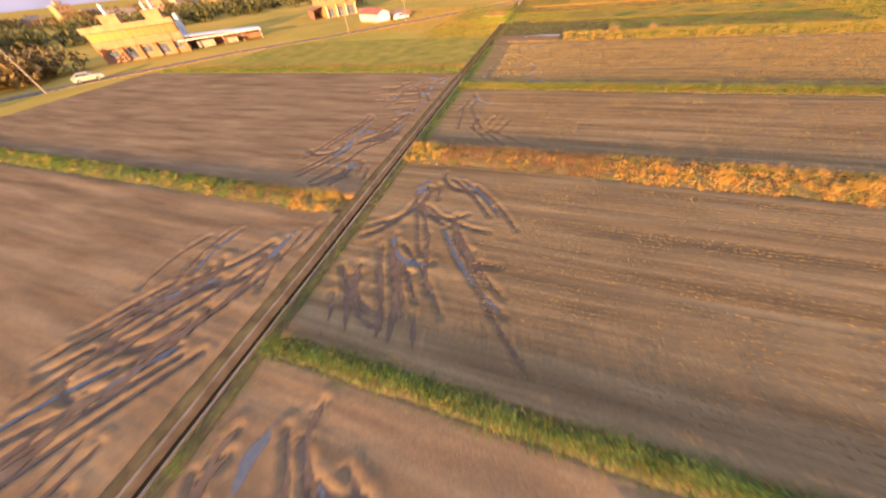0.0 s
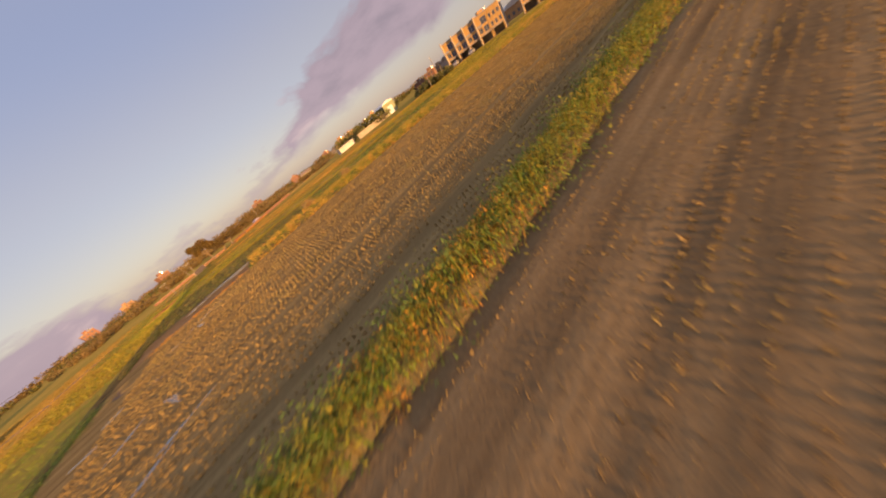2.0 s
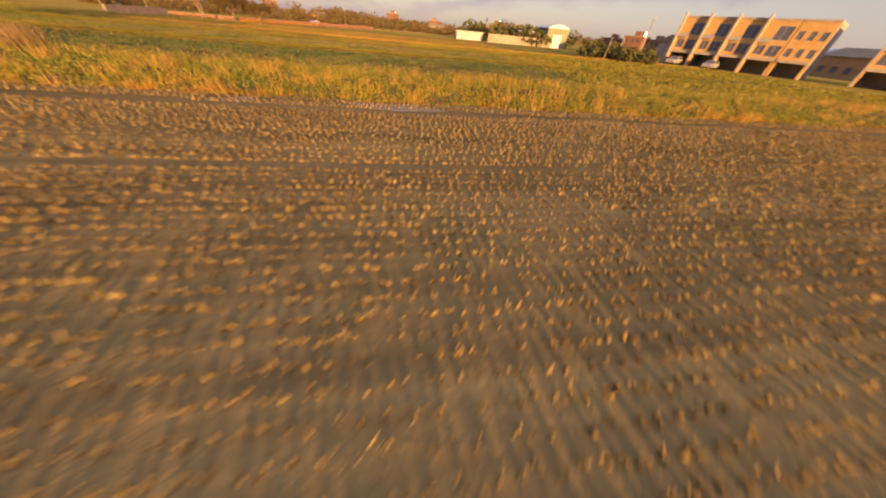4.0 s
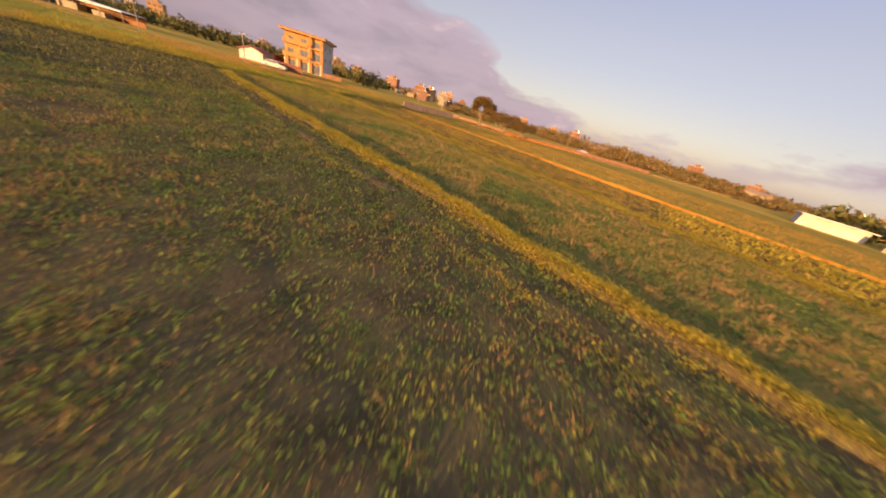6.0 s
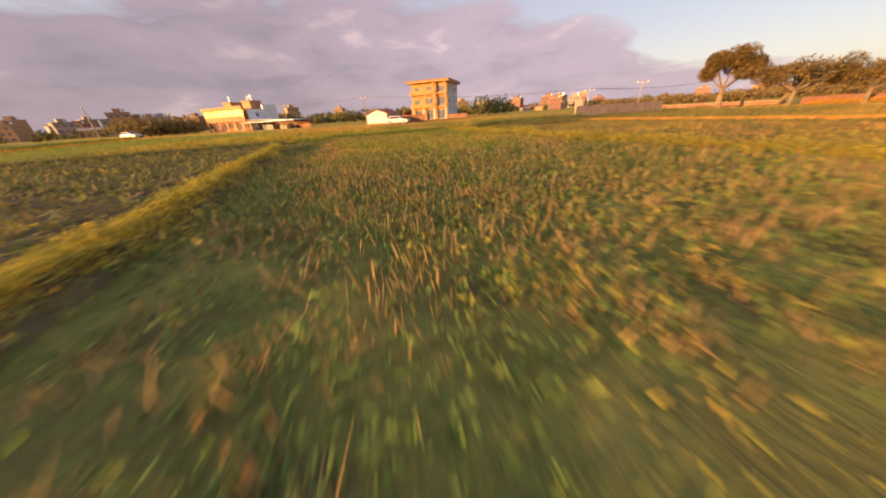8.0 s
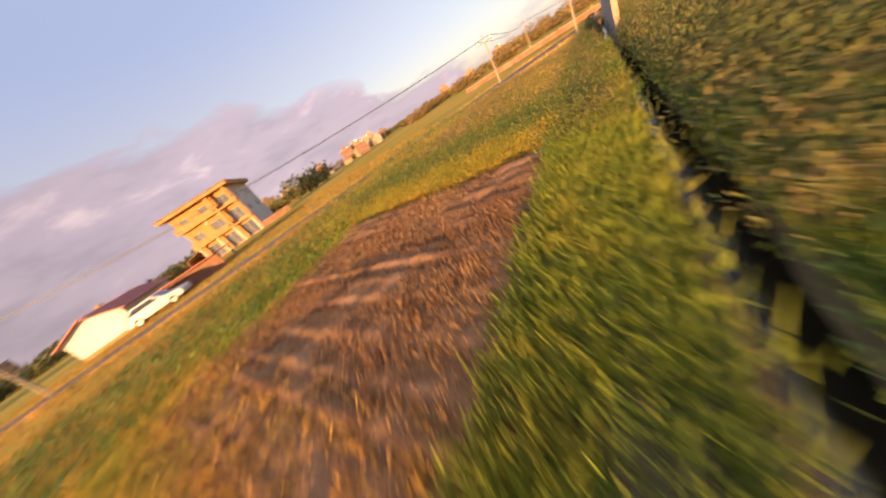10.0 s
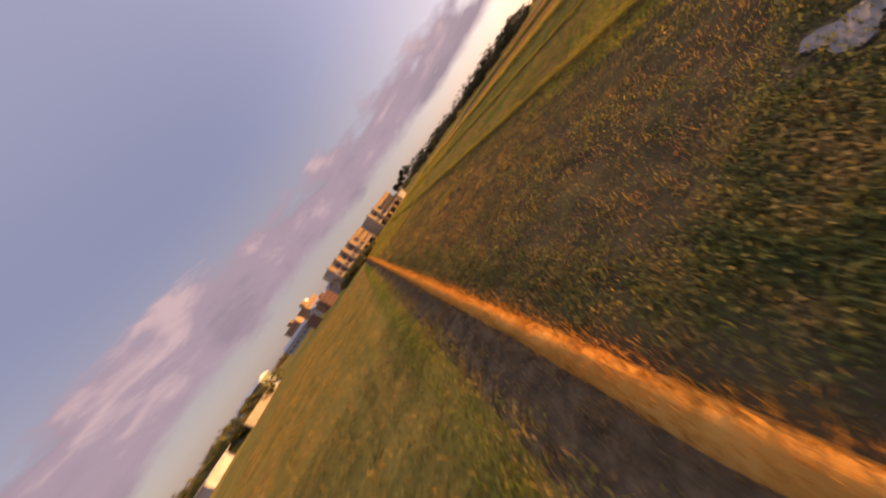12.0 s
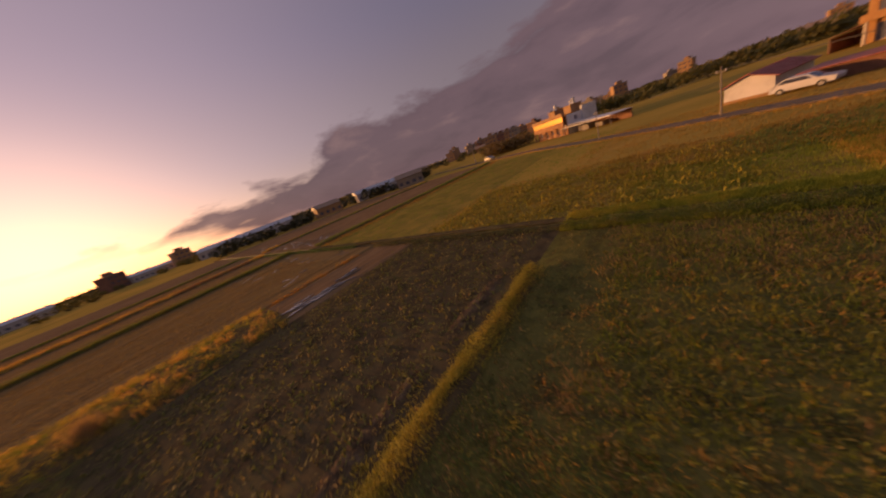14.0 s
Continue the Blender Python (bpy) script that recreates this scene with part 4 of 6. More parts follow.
def row_house(at, fins=True, w=4.3):
    d, h = 10.0, 7.6
    e = thing("row_house", at, "row house with tall cream fins and open ground floor" if fins else "row house with a plain sunlit tan front", "house", "row houses at the field's edge")
    f = -d / 2
    if fins:
        ops = [(-1.7, 1.8, 0.0, 2.05), (-1.6, -0.3, 2.9, 4.3), (0.1, 1.8, 2.7, 4.3), (-0.2, 1.8, 5.0, 6.9)]
    else:
        ops = [(-1.8, 1.8, 0.0, 2.05)] + [(x, x + 0.8, z, z + 1.2) for z in (2.9, 5.2) for x in (-1.8, -0.4, 1.0)]
    at_front = pose(0, f, 0)
    part("wall", facade(w, 0, h, 0.25, ops), M["sunlit_orange_wall"], e, at=at_front)
    for o in ops[1:]:
        window(e, *o, at_front)
    part("garage_wall", Shape().box(-1.9, 1.9, f + 3.4, f + 3.5, 0, 2.3), M["old_concrete"], e)
    part("wall", Shape().box(-w / 2, w / 2, f + 3.6, d / 2, 0, h), M["shaded_wall"], e)
    for x in (-w / 2 + 0.004, w / 2 - 0.224):
        part("wall", Shape().box(x, x + 0.22, f + 0.254, f + 3.596, 0, h - 0.004), M["shaded_wall"], e)
    part("upper_floor", Shape().box(-w / 2 + 0.23, w / 2 - 0.23, f + 0.254, f + 3.596, 2.31, 2.5), M["old_concrete"], e)
    part("roof", Shape().box(-w / 2 - 0.002, w / 2 + 0.002, f - 0.1, d / 2, h + 0.004, h + 0.3), M["shaded_wall"], e)
    part("lintel", Shape().box(-w / 2 + 0.3, w / 2 - 0.01, f - 0.35, f - 0.004, 2.1, 2.5, 0.02), M["shaded_wall"], e)
    if fins:
        # the fin widens towards its foot and rises over the roof
        part("fin", Shape().prism([(-w / 2, 0), (-w / 2 + 0.28, 0), (-w / 2 + 0.28, h + 0.75), (-w / 2, h + 0.75)], f - 0.75, f - 0.004), M["shaded_wall"], e, "tall cream rendered fin")
        b = part("balcony", Shape().box(-w / 2 + 0.284, 0.0, f - 0.5, f - 0.104, 4.6, 4.72), M["shaded_wall"], e)
        part("railing", Shape().box(-w / 2 + 0.284, 0.0, f - 0.5, f - 0.44, 4.724, 5.25), M["alu"], b)
    return e


ROW_TURN = 242.0


def row_place(k, w=4.3):
    """The k-th place along the row, with the front's line through it."""
    b = radians(ROW_TURN - 90)
    x, y = 99.0 + (k + 0.5) * w * math.sin(b), 86.5 + (k + 0.5) * w * math.cos(b)
    g = radians(ROW_TURN)
    return bearing_pose(x - 5.0 * math.sin(g), y - 5.0 * math.cos(g), ROW_TURN)


fin_house = row_house(row_place(0))
for k in (1, 2, 3, 6.4, 7.4):
    copy_thing(fin_house, row_place(k))
flat_house = row_house(row_place(4.02), False)
for k in (8.42, 9.45):
    copy_thing(flat_house, row_place(k))
box = thing("garden_shed", row_place(10.9), "small low sunlit shed at the end of the row", "shed")
part("wall", Shape().box(-2.2, 2.2, -5.0, -1.0, 0, 3.0), M["cream_wall"], box)
part("roof", Shape().box(-2.4, 2.4, -5.3, -0.8, 3.004, 3.2), M["tin"], box)
end = thing("gabled_annex", row_place(-1.0), "grey annex with a dark gabled roof beside the row", "house")
part("wall", Shape().box(-2.0, 2.1, -1.0, 5.0, 0, 3.6), M["grey_wall"], end)
part("roof", Shape().prism([(-2.4, 3.604), (2.12, 3.604), (-0.1, 5.0)], -1.4, 5.3), M["old_concrete"], end)
for k in (0.1, 1.6):
    m = row_place(k)
    g = radians(ROW_TURN)
    car(bearing_pose(m.translation.x + 6.9 * math.sin(g), m.translation.y + 6.9 * math.cos(g), ROW_TURN + 90), "silver-grey car parked before the row houses", "car_grey")


# ---- walled yard with a pale hall ----
def yard():
    e = thing("yard_wall", pose(0, 0, 0), "long low pale boundary wall at the field's edge", "wall")
    for k in range(9):
        x = 66.8 + k * 2.05
        part("panel", Shape().box(x, x + 2.03, 117.9 + 0.085 * k, 118.1 + 0.085 * k, 0, 2.0), M["pale_wall"], e)
    b = thing("pale_hall", bearing_pose(88.8, 122.4, 180), "pale green-white sheet-metal hall with a low curved roof", "hall")
    part("wall", Shape().box(-3.4, 3.4, -3.0, 6.0, 0, 4.6), M["sage_wall"], b)
    prof = [(-3.6, 4.604)] + [(-3.6 + 7.2 * i / 10, 4.65 + 0.9 * math.sin(math.pi * i / 10)) for i in range(11)] + [(3.6, 4.604)]
    part("roof", Shape().prism(prof, -3.2, 6.2), M["tin"], b)
    part("door", Shape().box(-1.4, 1.4, -3.05, -3.004, 0, 3.2), M["tin"], b)
    c = thing("low_shed", bearing_pose(80.5, 125.5, 180), "long low shed with a blue-grey tin roof", "shed")
    part("wall", Shape().box(-4.6, 4.6, -2.5, 2.5, 0, 2.8), M["grey_wall"], c)
    part("roof", Shape().prism([(-5, 2.8), (5, 2.8), (5, 3.0), (0, 3.9), (-5, 3.0)], -2.8, 2.8), M["blue_roof"], c)
    g = thing("long_shed", bearing_pose(62.5, 124.5, 180), "long low shed with pale open front", "shed")
    part("wall", Shape().box(-4, 4, -1.0, 2.5, 0, 1.9), M["grey_wall"], g)
    part("roof", Shape().prism([(-4.4, 1.904), (4.4, 1.904), (4.4, 2.02), (-4.4, 2.02)], -2.0, 2.9), M["tin"], g)


yard()


# ---- concrete wall beside the ditch, slab bridge ----
def ditch_wall():
    e = thing("concrete_ditch_wall", pose(0, 0, 0), "stained grey concrete wall standing along the ditch", "wall")
    x0, x1 = 0.14, 0.28
    y = 78.1
    for k in range(3):
        wd = 13.0 / 3
        part("panel", Shape().box(x0, x1, y, y + wd - 0.015, -0.36, 1.17 - 0.02 * (k % 2), 0.012), M["old_concrete"] if k < 2 else M["concrete"], e)
        part("facing", Shape().box(x1 + 0.003, x1 + 0.02, y, y + wd - 0.015, 0.0, 1.2), M["sunlit_stained_wall"], e)
        y += wd
    # added cover and coping carry the sun's orange edge in their colour
    part("sunlit_end", Shape().box(x0 - 0.01, x1 + 0.03, 78.0, 78.096, -0.3, 1.2), M["sunlit_stained_wall"], e, "end face coloured orange as in low sun")
    part("coping", Shape().box(x0 - 0.02, x1 + 0.04, 78.1, 91.1, 1.204, 1.24, 0.01), M["sunlit_stained_wall"], e)


ditch_wall()
s = thing("slab_bridge", pose(-0.42, 76.6, 0), "short concrete slab lying over the ditch edge", "slab")
for k in range(2):
    part("plank", Shape().box(-0.27, 0.27, -0.15 + k * 0.15, -0.01 + k * 0.15, 0.07, 0.125, 0.01), M["old_concrete"], s)


# ---- low red wall beyond the road, orange verge ----
def red_wall():
    e = thing("low_brick_wall", pose(0, 0, 0), "long low reddish brick wall with a pale coping", "wall")
    n = 8
    for k in range(n):
        x = -16.7 + k * 2.65
        y = 106.2 + 0.05 * k
        part("panel", Shape().box(x, x + 2.4, y, y + 0.2, 0, 0.5), M["brick_wall"], e)
        part("pier", Shape().box(x + 2.404, x + 2.646, y - 0.04, y + 0.24, 0, 0.66), M["brick_wall"], e)
        part("coping", Shape().box(x, x + 2.4, y - 0.05, y + 0.25, 0.504, 0.56), M["pale_wall"], e)


red_wall()


def verge_wall():
    e = thing("roadside_brick_wall", pose(0, 0, 0), "low orange brick wall along the road verge", "wall")
    for (ax, ay), (bx, by), n in (((8.0, 100.4), (18.4, 117.6), 8), ((18.4, 117.6), (32.9, 135.6), 9)):
        for k in range(n):
            p, q = k / n, (k + 1) / n - 0.006
            x0, y0, x1, y1 = ax + (bx - ax) * p, ay + (by - ay) * p, ax + (bx - ax) * q, ay + (by - ay) * q
            c, h = Shape(), 0.78 + 0.05 * math.sin(k * 2.1)
            part("panel", c.prism([(0, 0), (math.hypot(x1 - x0, y1 - y0), 0), (math.hypot(x1 - x0, y1 - y0), h), (0, h)], -0.1, 0.1), M["brick_wall"], e, at=pose(x0, y0, 0, 0, 0, math.degrees(math.atan2(y1 - y0, x1 - x0))))


verge_wall()
berm("road_verge", (9.1, 99.8), (19.5, 117.0), 1.5, 0.3, M["dirt"], "sunlit orange earth verge beside the road", 3.0)
berm("road_verge", (19.5, 117.0), (34.0, 135.0), 1.3, 0.28, M["dirt"], "sunlit orange earth verge beside the road", 3.7)
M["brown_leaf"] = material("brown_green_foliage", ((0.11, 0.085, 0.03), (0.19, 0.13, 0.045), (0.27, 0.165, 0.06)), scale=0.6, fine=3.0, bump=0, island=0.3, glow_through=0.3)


# ---- trees ----
def tree(x, y, high, spread, seed, label, leaf="tree_leaf", n=2600, trunk=0.22, size=0.30, lean=0.0, puff=1.0):
    r = random.Random(seed)
    e = thing("tree", pose(x, y, 0), label, "tree")
    t = Shape()
    tips = []
    base = Vector((0, 0, 0))
    fork = Vector((lean, 0.1, high * 0.35))
    t.tube(base, fork * 0.5, trunk, trunk * 0.8).tube(fork * 0.5, fork, trunk * 0.8, trunk * 0.62)
    for k in range(7):
        a = 2 * math.pi * k / 7 + r.uniform(-0.3, 0.3)
        out_by = spread * r.uniform(0.25, 0.42)
        p = fork + Vector((math.cos(a) * out_by, math.sin(a) * out_by, high * r.uniform(0.15, 0.42)))
        t.tube(fork, p, trunk * 0.42, trunk * 0.2, 6)
        for q in range(3):
            b = a + r.uniform(-0.9, 0.9)
            p2 = p + Vector((math.cos(b) * spread * 0.16, math.sin(b) * spread * 0.16, high * r.uniform(0.02, 0.2)))
            t.tube(p, p2, trunk * 0.2, trunk * 0.07, 5)
            tips.append(p2)
    part("trunk", t, M["bark"], e)
    per = n // len(tips)
    P = []
    for p in tips:
        rr = spread * puff * r.uniform(0.13, 0.22)
        q = rs.normal(0, 1, (per, 3))
        q /= np.linalg.norm(q, axis=1)[:, None] / (rs.uniform(0.35, 1.0, (per, 1)) ** 0.5)
        P.append(np.array(p)[None, :] + q * np.array([rr, rr, rr * 0.9]))
    P = np.concatenate(P)
    leaves("crown", P[:, 0], P[:, 1], P[:, 2], rs.uniform(0.7, 1.3, len(P)) * size, M[leaf], "", parent=e)
    return e


tree(2.2, 98.4, 5.6, 4.0, 3, "broad old tree with a brown-green crown beside the road", "brown_leaf", n=17000, trunk=0.26, lean=-0.4, size=0.2, puff=1.35)
tree(4.4, 105.2, 4.1, 4.6, 8, "bent low tree with thin pale brown branches", "brown_leaf", n=4600, trunk=0.22, lean=0.9, size=0.2)
tree(7.4, 99.5, 3.9, 5.0, 5, "low spreading tree behind the footpath field", "brown_leaf", n=6000, size=0.2)
tree(11.5, 101.5, 3.3, 4.0, 6, "low bushy tree behind the footpath field", "brown_leaf", n=5000, size=0.2)


tree(121.0, 35.0, 8.6, 4.6, 11, "tall dark tree beyond the end of the row houses", "backlit_leaf", n=2600, size=0.5, puff=1.3)
tree(126.0, 39.5, 7.0, 4.4, 12, "dark leafy tree beyond the end of the row houses", "backlit_leaf", n=2400, size=0.5, puff=1.4)
heap = thing("covered_heap", pose(16.4, 129.4, 0, 0, 0, 40), "low heap under a pale lavender tarpaulin by the road", "heap")
M["tarp"] = plain("pale_lavender_tarpaulin", (0.27, 0.24, 0.33), rough=0.6, vary=0.15, bump=0.3)
part("tarpaulin", Shape().prism([(-1.6, 0), (1.6, 0), (1.3, 0.7), (0.5, 1.05), (-0.6, 0.95), (-1.4, 0.55)], -0.8, 0.8), M["tarp"], heap)


# ---- poles and cables ----
def pole(x, y, high, label="grey concrete power pole with a crossarm"):
    e = thing("power_pole", pose(x, y, 0, 0, 0, 35), label, "pole", "poles along the road")
    part("shaft", Shape().tube((0, 0, 0), (0, 0, high), 0.018 * high, 0.011 * high, 10), M["wood_pole"], e)
    part("crossarm", Shape().box(-0.6, 0.6, -0.035, 0.035, high - 0.54, high - 0.48), M["wood_pole"], e)
    for k in (-0.5, 0.0, 0.5):
        part("insulator", Shape().tube((k, 0, high - 0.476), (k, 0, high - 0.3), 0.05, 0.035, 8), M["white_wall"], e)
    return Vector((x, y, high))


POLES = [pole(x, y, h) for x, y, h in ((-70.5, 4, 7.5), (-37.0, 48.2, 4.6), (-27.0, 61.0, 4.8), (-6.6, 87.0, 3.4), (-9.5, 122.0, 4.4), (4.0, 150.0, 4.4))]
pole(93.8, 88.5, 7.6)
pole(19.4, 170.8, 5.6)
pole(-1.4, 89.2, 3.7, "slim grey pole beside the concrete wall")
for x, y in ((77.5, 76.5), (80.5, 77.5), (83.5, 76.0)):
    p = thing("wooden_post", pose(x, y, 0, 2, 3, 0), "slim weathered wooden post standing in the field", "post", "posts in the field")
    part("shaft", Shape().tube((0, 0, 0), (0, 0, 3.3), 0.11, 0.09, 8), M["wood_pole"], p)
for a, b in zip(POLES[1:], POLES[2:]):
    for off in (-0.5, 0.5):
        s = Shape()
        n = 10
        last = None
        for i in range(n + 1):
            q = a.lerp(b, i / n)
            sag = 0.5 * (1 - (2 * i / n - 1) ** 2)
            q = q + Vector((off * math.cos(radians(35)), off * math.sin(radians(35)), -0.3 - sag))
            if last is not None:
                s.tube(last, q, 0.018, 0.018, 4)
            last = q
        tagged(new("cable", s.mesh("cable", M["wire"])), "thin dark power cable between two poles", "cable", "cables along the road")


# ---- distance: houses, sheds and woods round the plain ----
def far_house(kind, seed):
    r = random.Random(seed)
    w, d, h = {"block": (10, 9, 9.5), "low": (12, 8, 4.2), "tall": (9, 9, 12.5), "shed": (26, 9, 4.0)}[kind]
    e = thing("distant_house", pose(0, 0, 0), {"block": "distant flat-roofed concrete house", "low": "distant low house with a pitched roof", "tall": "distant four-storey flat-roofed house", "shed": "distant long pale farm shed"}[kind], "house")
    wall = r.choice(("pale_wall", "tan_wall", "brick_wall", "tan_wall")) if kind != "shed" else "grey_wall"
    ops = []
    z = 1.0
    while z + 1.5 < h:
        for k in range(int(w / 3)):
            x = -w / 2 + 0.9 + k * 3.0
            ops.append((x, x + 1.5, z, z + 1.3))
        z += 3.1
    part("wall", facade(w, 0, h, 0.25, ops), M[wall], e, at=pose(0, -d / 2, 0))
    for o in ops:
        part("window", Shape().box(o[0], o[1], -d / 2 + 0.1, -d / 2 + 0.16, o[2], o[3]), M["glass"], e)
    part("wall", Shape().box(-w / 2, w / 2, -d / 2 + 0.254, d / 2, 0, h), M[wall], e)
    if kind in ("block", "tall"):
        part("roof", Shape().box(-w / 2 - 0.3, w / 2 + 0.3, -d / 2 - 0.4, d / 2 + 0.3, h + 0.004, h + 0.5), M["pale_wall"], e)
        part("stair_tower", Shape().box(-1.5, 1.5, -1, 2.5, h + 0.504, h + 2.6), M[wall], e)
        part("water_tank", Shape().tube((3, 1, h + 0.504), (3, 1, h + 2.3), 0.7, 0.7, 10), M["steel"], e)
    else:
        rf = M["blue_roof"] if kind == "shed" else M["brown_roof"]
        s = Shape()
        s.v += [(-w / 2 - 0.4, -d / 2 - 0.4, h + 0.004), (w / 2 + 0.4, -d / 2 - 0.4, h + 0.004), (w / 2 + 0.4, d / 2 + 0.4, h + 0.004), (-w / 2 - 0.4, d / 2 + 0.4, h + 0.004), (-w / 2 - 0.4, 0, h + 1.8), (w / 2 + 0.4, 0, h + 1.8)]
        s.f += [(0, 1, 5, 4), (2, 3, 4, 5), (0, 4, 3), (1, 2, 5), (3, 2, 1, 0)]
        part("roof", s, rf, e)
    return e


FAR = {}
rr = random.Random(5)


def put_far(kind, bearing, dist, turn=None, cx=10.0, cy=55.0, size=1.0):
    b = radians(bearing)
    x, y = cx + dist * math.sin(b), cy + dist * math.cos(b)
    face = bearing + 180 + (rr.uniform(-35, 35) if turn is None else turn)
    m = bearing_pose(x, y, face) @ Matrix.Diagonal((size, size, size, 1.0))
    key = (kind, rr.randrange(3))
    if key not in FAR:
        FAR[key] = far_house(kind, hash(key[0]) % 1 + key[1] * 7 + len(kind))
        FAR[key].matrix_basis = m
    else:
        copy_thing(FAR[key], m)


# town to the west and north-west
for k in range(46):
    put_far(rr.choice(("block", "low", "block", "low", "tall")), rr.uniform(-128, -38), rr.uniform(240, 420))
for k in range(10):
    put_far(rr.choice(("block", "low")), rr.uniform(-36, 30), rr.uniform(300, 460))
for k in range(16):
    put_far(rr.choice(("block", "low", "block")), rr.uniform(14, 42), rr.uniform(170, 300), size=0.6)
for k in range(9):
    put_far(rr.choice(("block", "low", "shed")), rr.uniform(62, 82), rr.uniform(135, 210))
for k in range(8):
    put_far(rr.choice(("low", "block", "low")), rr.uniform(106, 150), rr.uniform(230, 420))
for k in range(5):
    put_far("block", -113 - k * 1.2, 265 + k, 10)
for k in range(22):
    put_far(rr.choice(("low", "block", "block")), rr.uniform(-62, -40), rr.uniform(190, 260), size=0.42)
for k in range(12):
    put_far(rr.choice(("low", "block", "shed")), rr.uniform(150, 232), rr.uniform(260, 400))
put_far("tall", -113.6, 190, 5, 34, 52, 0.7)
put_far("block", -49.2, 175, 0, 34, 52, 0.55)
put_far("low", -12.2, 130, 25, 34, 52, 0.6)
put_far("block", 38.5, 86, 20, 42.6, 27, 0.42)
put_far("block", 35.2, 92, 35, 42.6, 27, 0.36)
put_far("block", 41.3, 96, 35, 42.6, 27, 0.4)
put_far("shed", -166, 165, 10)
put_far("shed", -172, 185, 20)
put_far("shed", -144, 150, -15)
put_far("low", -137, 120, 0)
put_far("low", -155, 140)


def woods(name, bearings, dist, high, count, label, leaf="backlit_leaf", cx=10.0, cy=55.0, size=1.1, m=70):
    xs, ys, zs = [], [], []
    for k in range(count):
        b, dd = radians(rr.uniform(*bearings)), rr.uniform(*dist)
        hh = rr.uniform(*high)
        ww = hh * rr.uniform(0.5, 1.0) + 0.6
        q = rs.normal(0, 1, (m, 3))
        q /= np.linalg.norm(q, axis=1)[:, None] / (rs.uniform(0.3, 1.0, (m, 1)) ** 0.5)
        x, y = cx + dd * math.sin(b), cy + dd * math.cos(b)
        xs.append(x + q[:, 0] * ww)
        ys.append(y + q[:, 1] * ww)
        zs.append(np.maximum(0.2, hh * 0.55 + q[:, 2] * hh * 0.5))
    x, y, z = (np.concatenate(v) for v in (xs, ys, zs))
    leaves(name, x, y, z, rs.uniform(0.6, 1.4, len(x)) * size, M[leaf], label, "woods", flat=0.8, wide=0.45)


# one belt in two leaf colours: backlit dark sunward, sunlit brown-green elsewhere
woods("distant_trees", (95, 270), (300, 430), (3.2, 6.5), 640, "distant belt of backlit dark trees round the plain", size=1.1, m=75)
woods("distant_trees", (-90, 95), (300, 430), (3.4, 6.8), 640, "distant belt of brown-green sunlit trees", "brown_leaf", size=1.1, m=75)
woods("plain_trees", (-90, 270), (190, 300), (2.0, 4.5), 300, "scattered low trees and bushes on the plain", "tree_leaf", size=1.0)
woods("roadside_trees", (-104, -52), (150, 210), (3.5, 6.5), 150, "dark trees behind the farmhouses", "tree_leaf")
woods("hedge_trees", (-42, 24), (95, 150), (1.2, 2.9), 280, "low brown-green bushes beyond the road", "brown_leaf", cx=20.0, cy=62.0, size=0.4, m=110)
woods("tall_hedge_trees", (-16, 8), (120, 170), (3.5, 6.0), 46, "tall brown-green trees beyond the grass field", "brown_leaf", size=0.6, m=160)
woods("yard_trees", (34, 50), (92, 120), (3.0, 5.5), 50, "sunlit trees behind the yard wall", "tree_leaf", size=0.8)
woods("east_trees", (106, 140), (150, 230), (4.0, 9.0), 110, "dark trees beyond the row houses", "backlit_leaf")
woods("south_trees", (-176, -132), (125, 210), (2.6, 5.5), 110, "dark trees behind the long sheds", "backlit_leaf")
woods("farm_trees", (-113, -105.8), (124, 140), (3.0, 5.5), 40, "leafy orange-brown trees beside the farmhouse", "brown_leaf", cx=34.0, cy=52.0, size=0.7)
woods("house_trees", (-62.5, -57), (120, 140), (4.0, 7.5), 12, "tall leafy trees beside the three-storey house", "tree_leaf", cx=34.0, cy=52.0, size=0.8)
woods("row_hedge", (32, 42), (60, 70), (1.4, 2.6), 30, "dark green hedge before low houses", "tree_leaf", cx=42.6, cy=27.0, size=0.5)


# ---- stubble ----
def stubble(name, x0, x1, y0, y1, dx, dy, keep, per, label, high=0.11):
    X, Y = np.meshgrid(np.arange(x0, x1, dx), np.arange(y0, y1, dy))
    x, y = X.ravel(), Y.ravel()
    x = x + rs.uniform(0, dx * 0.4, len(Y))[np.searchsorted(Y[:, 0], y - 1e-6)]
    k = rs.uniform(0, 1, len(x)) < keep * (0.93 + 0.12 * ripple(x * 0.12, y, 1.0, 3.0))
    x, y = x[k], y[k]
    band = np.sin(y * 2.9 + 0.4 * np.sin(x * 0.21)) + 0.7 * np.sin(y * 1.31 + 1.0) > -1.35
    x, y = x[band], y[band]
    x, y = x + rs.normal(0, 0.02, len(x)), y + rs.normal(0, 0.012, len(x))
    x, y = np.repeat(x, per), np.repeat(y, per)
    n = len(x)
    x, y = x + rs.normal(0, 0.022, n), y + rs.normal(0, 0.022, n)
    blades(name, x, y, np.full(n, 0.09), rs.uniform(0.6, 1.3, n) * high, rs.uniform(0.25, 0.5, n) * high, M["stubble"], label, "stubble", lean=0.35)


stubble("rice_stubble", 8, 56, -20.6, -8.0, 0.15, 0.26, 0.99, 5, "rows of cut straw-coloured rice stubble", 0.085)
stubble("rice_stubble", 5, 60, -3.6, 8.7, 0.16, 0.26, 0.98, 5, "rows of cut straw-coloured rice stubble", 0.08)
